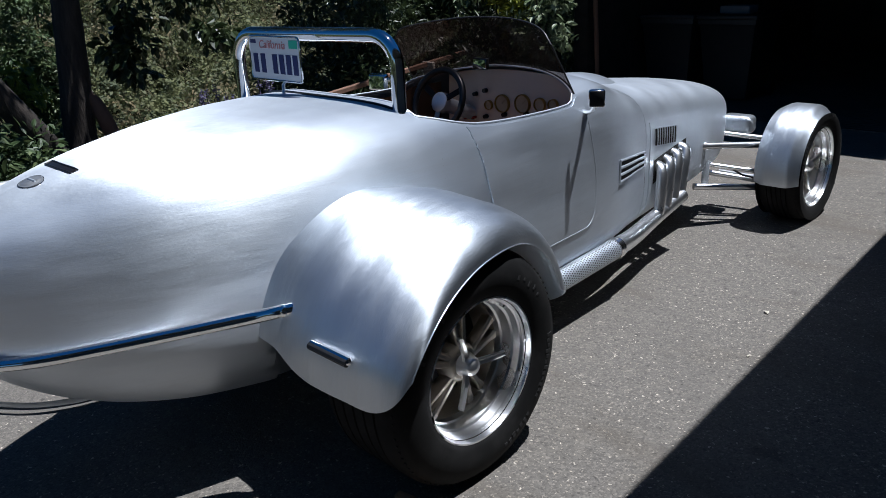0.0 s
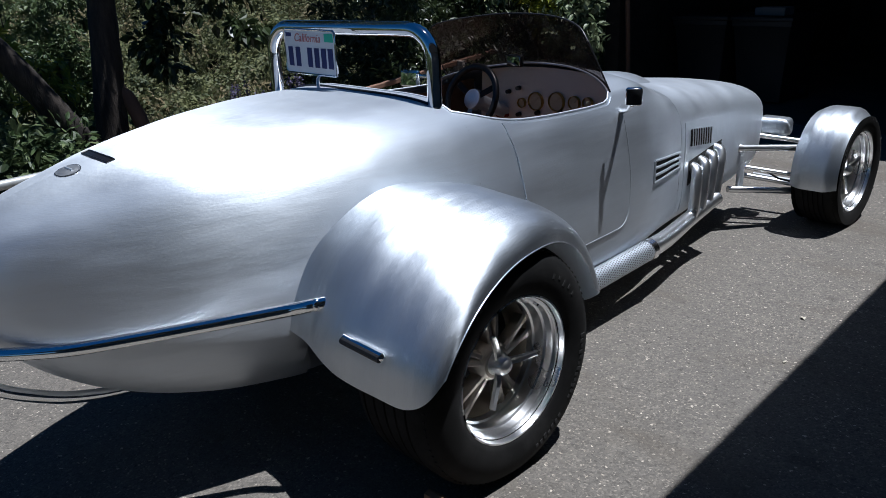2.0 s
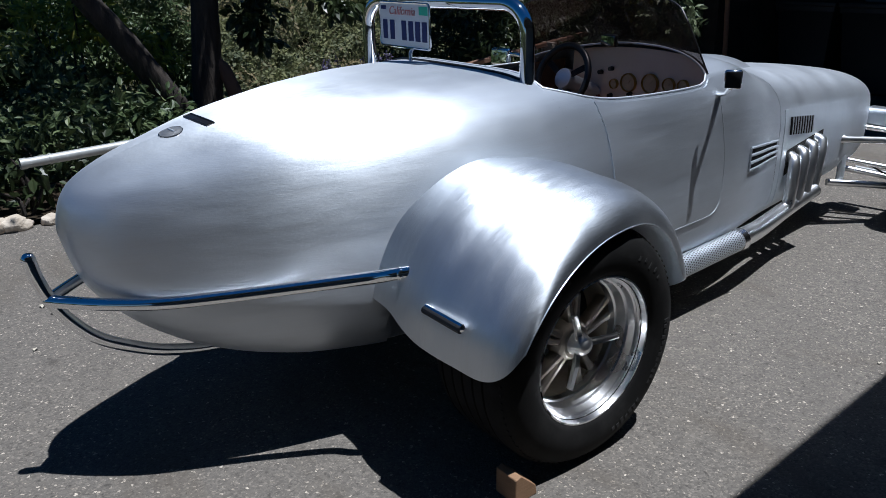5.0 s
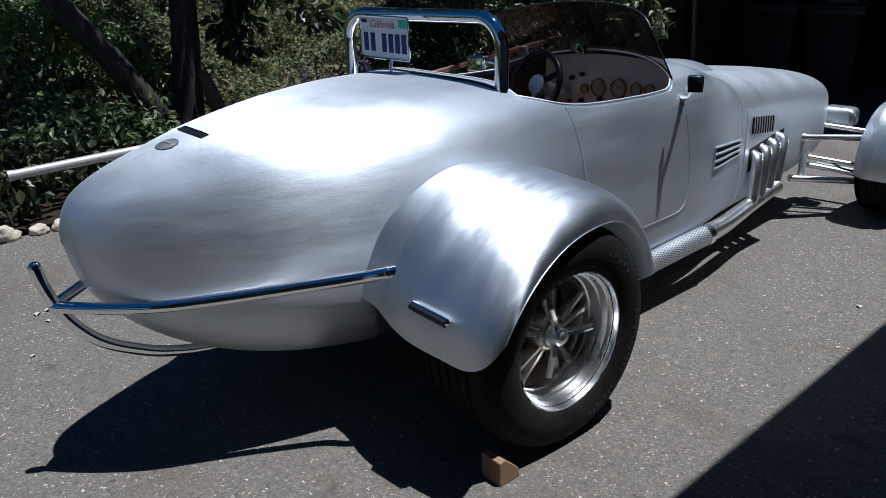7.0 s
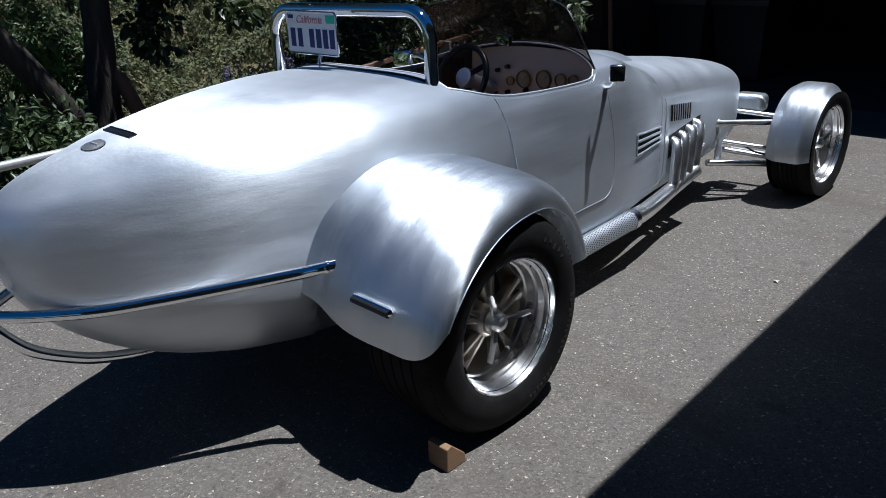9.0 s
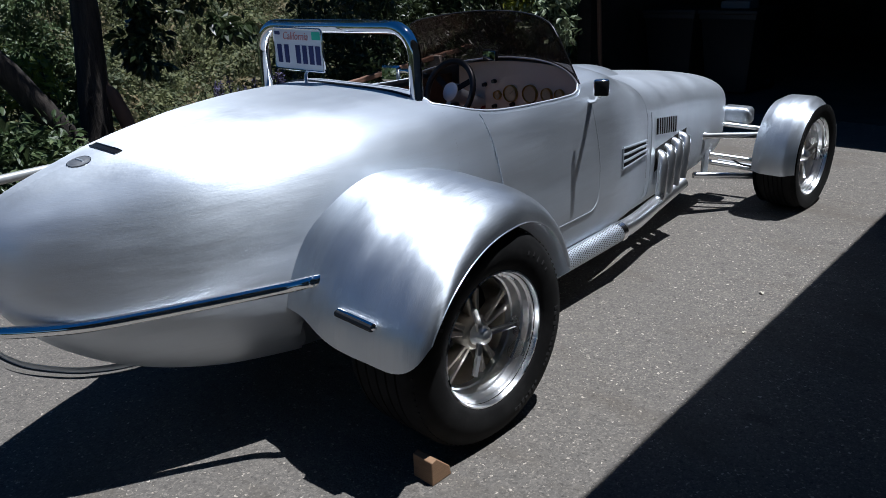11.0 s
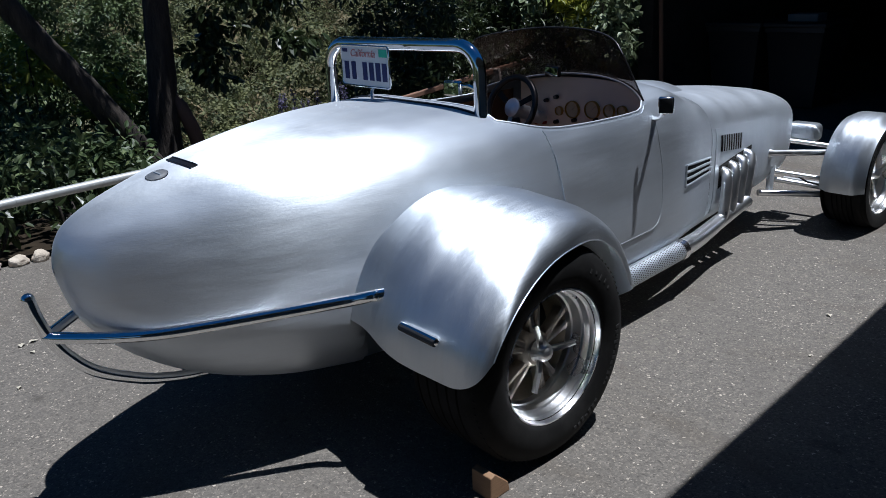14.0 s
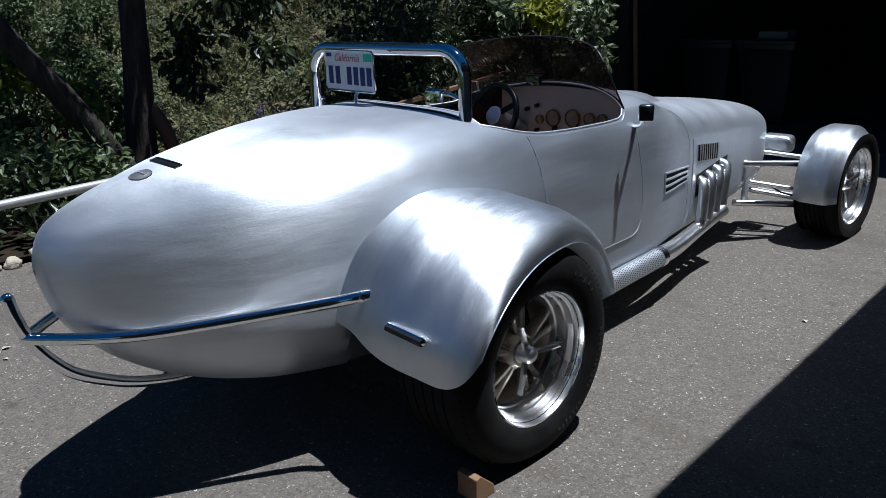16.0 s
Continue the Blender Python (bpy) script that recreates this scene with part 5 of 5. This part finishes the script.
# Crowns lie above the view; placed and thickened to shade the bank.
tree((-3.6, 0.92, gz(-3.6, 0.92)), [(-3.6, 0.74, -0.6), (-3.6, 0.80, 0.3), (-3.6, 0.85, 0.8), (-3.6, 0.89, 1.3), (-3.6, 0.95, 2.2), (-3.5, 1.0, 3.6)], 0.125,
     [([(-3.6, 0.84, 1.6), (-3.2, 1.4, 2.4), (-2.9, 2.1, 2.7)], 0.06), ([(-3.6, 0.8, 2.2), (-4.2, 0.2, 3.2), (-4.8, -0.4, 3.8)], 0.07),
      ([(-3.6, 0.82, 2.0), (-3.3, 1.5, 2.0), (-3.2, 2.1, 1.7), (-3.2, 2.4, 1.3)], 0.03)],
     # the second, higher crown is added unseen to block sky
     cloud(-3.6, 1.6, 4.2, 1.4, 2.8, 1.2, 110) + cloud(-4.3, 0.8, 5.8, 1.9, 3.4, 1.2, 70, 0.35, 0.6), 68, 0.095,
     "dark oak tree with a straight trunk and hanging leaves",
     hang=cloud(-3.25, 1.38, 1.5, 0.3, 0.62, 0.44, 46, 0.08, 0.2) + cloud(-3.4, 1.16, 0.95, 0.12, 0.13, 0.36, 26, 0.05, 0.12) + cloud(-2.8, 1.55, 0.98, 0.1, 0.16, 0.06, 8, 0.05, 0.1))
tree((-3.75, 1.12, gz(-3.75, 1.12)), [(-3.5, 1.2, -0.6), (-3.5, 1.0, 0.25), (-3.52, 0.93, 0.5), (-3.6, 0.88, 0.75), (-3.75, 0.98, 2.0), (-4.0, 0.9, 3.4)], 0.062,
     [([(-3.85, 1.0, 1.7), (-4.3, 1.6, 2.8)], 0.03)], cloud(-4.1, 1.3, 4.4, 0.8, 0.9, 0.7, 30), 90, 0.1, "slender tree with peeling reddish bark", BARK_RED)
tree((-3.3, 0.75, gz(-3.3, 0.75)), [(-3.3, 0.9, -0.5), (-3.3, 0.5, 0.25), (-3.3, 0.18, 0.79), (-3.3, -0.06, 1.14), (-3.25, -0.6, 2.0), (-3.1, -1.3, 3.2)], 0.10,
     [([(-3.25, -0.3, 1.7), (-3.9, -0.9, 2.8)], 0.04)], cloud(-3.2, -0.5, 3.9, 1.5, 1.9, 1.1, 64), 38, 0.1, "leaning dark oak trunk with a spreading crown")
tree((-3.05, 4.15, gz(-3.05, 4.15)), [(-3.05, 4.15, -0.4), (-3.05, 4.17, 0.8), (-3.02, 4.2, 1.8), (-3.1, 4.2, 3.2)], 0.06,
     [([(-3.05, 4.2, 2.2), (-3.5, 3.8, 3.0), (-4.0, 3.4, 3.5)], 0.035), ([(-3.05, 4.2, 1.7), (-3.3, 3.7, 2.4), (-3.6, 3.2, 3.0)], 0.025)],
     # unseen crown placed to shade the shrubs below it
     cloud(-4.1, 3.2, 3.7, 1.0, 0.95, 0.6, 70) + cloud(-2.95, 3.35, 3.4, 0.7, 0.6, 0.4, 48), 75, 0.1, "slender dark tree, its unseen crown added to shade the bank")


def shrub(at, clumps, n, leaf, material, label, stems=4, category="shrub", width=0.5, droop=0.3):
    s = base_empty("shrub", at, label, category)
    inv = Matrix.Translation(at).inverted()
    bm = bmesh.new()
    for k in range(min(stems, len(clumps))):
        c = clumps[k * len(clumps) // stems]
        a = Vector(at) + Vector((0.05 * math.cos(k * 2.1), 0.05 * math.sin(k * 2.1), -0.05))
        tube(spline([a, (a + Vector(c[:3])) / 2 + Vector((0.04, 0.03, 0.06)), c[:3]], 5), [0.014 - 0.0008 * i for i in range(11)], 6, bm)
    o = tagged(part("stem", bm, BARK, s), kind="stuff")
    o.matrix_parent_inverse = inv
    foliage("leaves", [leaves(clumps, n, 0.2, leaf, droop, width)], material, s)
    return s


# beside the rocks: broad-leaved plants, a darker leaf colour standing in for shade
for px, py, hgt in ((-2.5, -0.75, 0.3), (-2.55, -0.35, 0.34), (-2.62, 0.1, 0.3), (-2.75, -1.1, 0.36)):
    shrub((px, py, gz(px, py)), cloud(px, py, hgt * 0.62, 0.2, 0.24, hgt * 0.5, 10, 0.08, 0.14), 7, 0.075, OAK_AND_SHADE_LEAF, "broad-leaved green plant at the drive's edge", width=0.6)
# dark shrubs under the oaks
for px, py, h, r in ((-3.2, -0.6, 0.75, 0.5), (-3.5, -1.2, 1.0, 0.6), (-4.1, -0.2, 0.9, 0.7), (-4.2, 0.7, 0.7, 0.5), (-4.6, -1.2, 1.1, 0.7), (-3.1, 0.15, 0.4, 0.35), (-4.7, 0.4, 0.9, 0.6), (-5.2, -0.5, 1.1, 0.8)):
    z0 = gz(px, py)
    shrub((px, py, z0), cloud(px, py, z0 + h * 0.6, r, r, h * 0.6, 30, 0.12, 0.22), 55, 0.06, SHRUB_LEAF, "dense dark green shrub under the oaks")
px, py = -2.22, 4.15
shrub((px, py, gz(px, py)), cloud(-1.86, 4.2, 0.82, 0.24, 0.22, 0.34, 20, 0.05, 0.11) + cloud(-2.12, 4.2, 0.6, 0.16, 0.2, 0.4, 14, 0.06, 0.12) + cloud(-1.95, 4.2, 1.12, 0.26, 0.2, 0.2, 24, 0.06, 0.12), 18, 0.062, PALE_LEAF, "pale green climber spilling over at the garage corner", width=0.55)
# tall dark evergreens behind them
for px, py, h, r in ((-7.0, 0.1, 3.4, 0.75), (-7.4, 1.25, 3.7, 0.7), (-7.4, 1.9, 3.3, 0.4), (-6.6, -0.9, 3.2, 0.8), (-5.9, -0.25, 2.4, 0.5), (-8.9, 1.4, 4.4, 0.9)):
    z0 = gz(px, py)
    shrub((px, py, z0), cloud(px, py, z0 + h * 0.55, r, r, h * 0.5, 60, 0.12, 0.28), 230, 0.055, SHRUB_LEAF, "tall dense evergreen shrub on the bank")
# Yellow-green leaf colour stands in for the sun on these two bushes.
px, py = -4.55, 0.75
shrub((px, py, gz(px, py)), cloud(px, py, 0.55, 0.25, 0.25, 0.22, 9, 0.08, 0.15), 45, 0.07, BRIGHT_LEAF, "small shrub under the oaks, sunlight put into its yellow-green leaf colour")
px, py = -4.7, 0.1
shrub((px, py, gz(px, py)), cloud(px, py, 0.85, 0.4, 0.45, 0.3, 26, 0.08, 0.18), 40, 0.07, BRIGHT_LEAF, "bush on the bank, sunlight put into its yellow-green leaf colour")
# Added to cover pale far ground; the darker leaf colour stands in for shade.
for px, py, h, r in ((-5.0, 9.0, 3.0, 0.9), (-6.2, 10.5, 3.4, 1.0), (-7.5, 12.5, 3.8, 1.2), (-4.0, 8.0, 2.4, 0.8)):
    z0 = gz(px, py)
    shrub((px, py, z0), cloud(px, py, z0 + h * 0.55, r, r, h * 0.5, 60, 0.15, 0.3), 90, 0.1, OAK_AND_SHADE_LEAF, "tall dense evergreen shrub added to cover pale ground behind the garage")
# unseen planting added along the drive, to darken the tail's reflections
for px, py, h, r in ((-2.9, -2.0, 0.7, 0.5), (-3.0, -2.9, 0.9, 0.6), (-3.1, -3.9, 1.0, 0.7), (-3.1, -5.0, 1.2, 0.8), (-3.2, -6.2, 1.3, 0.8), (-2.0, -7.4, 1.2, 0.8), (-0.6, -7.6, 1.2, 0.8), (0.8, -7.6, 1.3, 0.8), (2.2, -7.6, 1.2, 0.8)):
    shrub((px, py, gz(px, py)), cloud(px, py, gz(px, py) + h * 0.55, r, r, h * 0.5, 40, 0.14, 0.28), 60, 0.09, SHRUB_LEAF, "unseen dark green shrub added to darken the tail's reflections")
# shrubs and sunlit climbers by the garage corner; darker leaf colour stands for shade
for px, py, h, r, mt in ((-3.2, 4.0, 1.4, 0.36, OAK_AND_SHADE_LEAF), (-4.2, 3.6, 2.8, 0.7, OAK_AND_SHADE_LEAF), (-4.7, 4.6, 3.2, 0.9, OAK_AND_SHADE_LEAF), (-3.8, 3.3, 1.6, 0.4, OAK_AND_SHADE_LEAF), (-2.6, 4.5, 1.0, 0.45, OAK_AND_SHADE_LEAF), (-2.7, 3.9, 0.9, 0.45, OAK_AND_SHADE_LEAF), (-2.6, 5.2, 1.8, 0.4, SHRUB_LEAF), (-2.6, 5.8, 2.0, 0.4, SHRUB_LEAF), (-2.75, 6.6, 2.1, 0.5, SHRUB_LEAF), (-3.3, 4.6, 1.6, 0.6, OAK_AND_SHADE_LEAF), (-3.0, 3.1, 1.1, 0.5, OAK_AND_SHADE_LEAF), (-3.4, 3.8, 1.3, 0.6, OAK_AND_SHADE_LEAF), (-3.4, 2.6, 0.7, 0.4, OAK_AND_SHADE_LEAF)):
    z0 = gz(px, py)
    shrub((px, py, z0), cloud(px, py, z0 + h * 0.58, r, r, h * 0.5, 42, 0.1, 0.2), 50, 0.065, mt, "leafy green shrub in part shade", width=0.4)
px, py = -2.45, 4.4
shrub((px, py, gz(px, py)), cloud(-2.42, 4.3, 1.1, 0.3, 0.2, 0.2, 34, 0.06, 0.13) + cloud(-2.35, 4.25, 0.86, 0.16, 0.15, 0.16, 6, 0.05, 0.1), 22, 0.085, BRIGHT_LEAF, "sunlit yellow-green climbing shrub", width=0.4)
px, py = -2.75, 4.3
shrub((px, py, gz(px, py)), cloud(-2.78, 4.2, 1.15, 0.22, 0.2, 0.2, 24, 0.06, 0.12), 20, 0.075, PALE_LEAF, "sunlit pale green shrub by the climber", width=0.45)
# lavender along the bed
bmv = []
for k in range(14):
    lx, ly = -2.75 + RNG.uniform(-0.12, 0.12), 1.25 + k * 0.055 + RNG.uniform(-0.03, 0.03)
    hz = 0.42 + RNG.uniform(-0.05, 0.14)
    bmv.append([(lx, ly, hz + q * 0.02, 0.012) for q in range(5)])
lav = base_empty("lavender", (-2.75, 1.6, 0.0), "lavender plant with purple flower spikes", "lavender")
bm = bmesh.new()
for st in bmv:
    tube([(st[0][0], st[0][1], 0.0), (st[0][0], st[0][1], st[-1][2])], 0.0025, 5, bm)
o = tagged(part("stalk", bm, BARK, lav), kind="stuff")
o.matrix_parent_inverse = Matrix.Translation(lav.location).inverted()
foliage("flower", [leaves([c for st in bmv for c in st], 8, 0.012, 0.02)], LAVENDER, lav, kind="stuff")
foliage("leaves", [leaves(cloud(-2.75, 1.6, 0.2, 0.2, 0.45, 0.2, 24, 0.06, 0.1), 40, 0.08, 0.05, width=0.2)], SHRUB_LEAF, lav)

# wooded slope across the gully: rounded bushes whose small leaves lie along their surface
def bush_leaves(bushes, n_each, size):
    cs = np.asarray(bushes, float)
    n = len(cs) * n_each
    d = RNG.normal(size=(n, 3))
    d[:, 2] = np.abs(d[:, 2]) * 1.1 - 0.25
    d /= np.linalg.norm(d, axis=1)[:, None]
    lumps = np.repeat(RNG.uniform(0, 6.3, (len(cs), 3)), n_each, 0)
    swell = 1 + 0.16 * np.sin(d[:, :1] * 5 + lumps[:, :1]) + 0.16 * np.sin(d[:, 1:2] * 6 + lumps[:, 1:2]) + 0.12 * np.sin(d[:, 2:] * 9 + lumps[:, 2:])
    pos = np.repeat(cs[:, :3], n_each, 0) + d * np.repeat(cs[:, 3:4], n_each, 0) * swell * RNG.uniform(0.82, 1.03, (n, 1))
    nor = d + RNG.normal(size=(n, 3)) * 0.45
    nor /= np.linalg.norm(nor, axis=1)[:, None]
    ax = np.cross(nor, RNG.normal(size=(n, 3)))
    ax /= np.linalg.norm(ax, axis=1)[:, None]
    side = np.cross(nor, ax)
    s = size * RNG.uniform(0.5, 1.4, (n, 1))
    v = np.stack([pos - ax * s, pos + side * s * 0.55, pos + ax * s, pos - side * s * 0.55], 1)
    return v.reshape(-1, 3), np.arange(n)[:, None] * 4 + np.arange(4)[None, :]


cl = []
for k in range(900):
    d = 10 + 45 * RNG.random() ** 1.3
    x = -2.3 - d
    y = 0.15 * d + RNG.uniform(-0.1, 0.85) * (d + 3)
    r = RNG.uniform(0.4, 1.1) * (1 + d / 60)
    cl.append((x, y, gz(x, y) + r * RNG.uniform(0.0, 0.9), r))
near_cl = [c for c in cl if c[0] > -22]
far_cl = [c for c in cl if c[0] <= -22]
foliage("hillside_brush", [bush_leaves(near_cl, 1100, 0.05), bush_leaves(far_cl, 800, 0.09)], HILL_LEAF, None, "dry green brush covering the hillside", "brush", "stuff")

# everything above is drawn on a plan whose unit is 1.08 metres
METRES = 1.08
for ob in list(scene.objects):
    if ob.parent is None and ob.type not in ("CAMERA", "LIGHT"):
        ob.matrix_basis = Matrix.Scale(METRES, 4) @ ob.matrix_basis
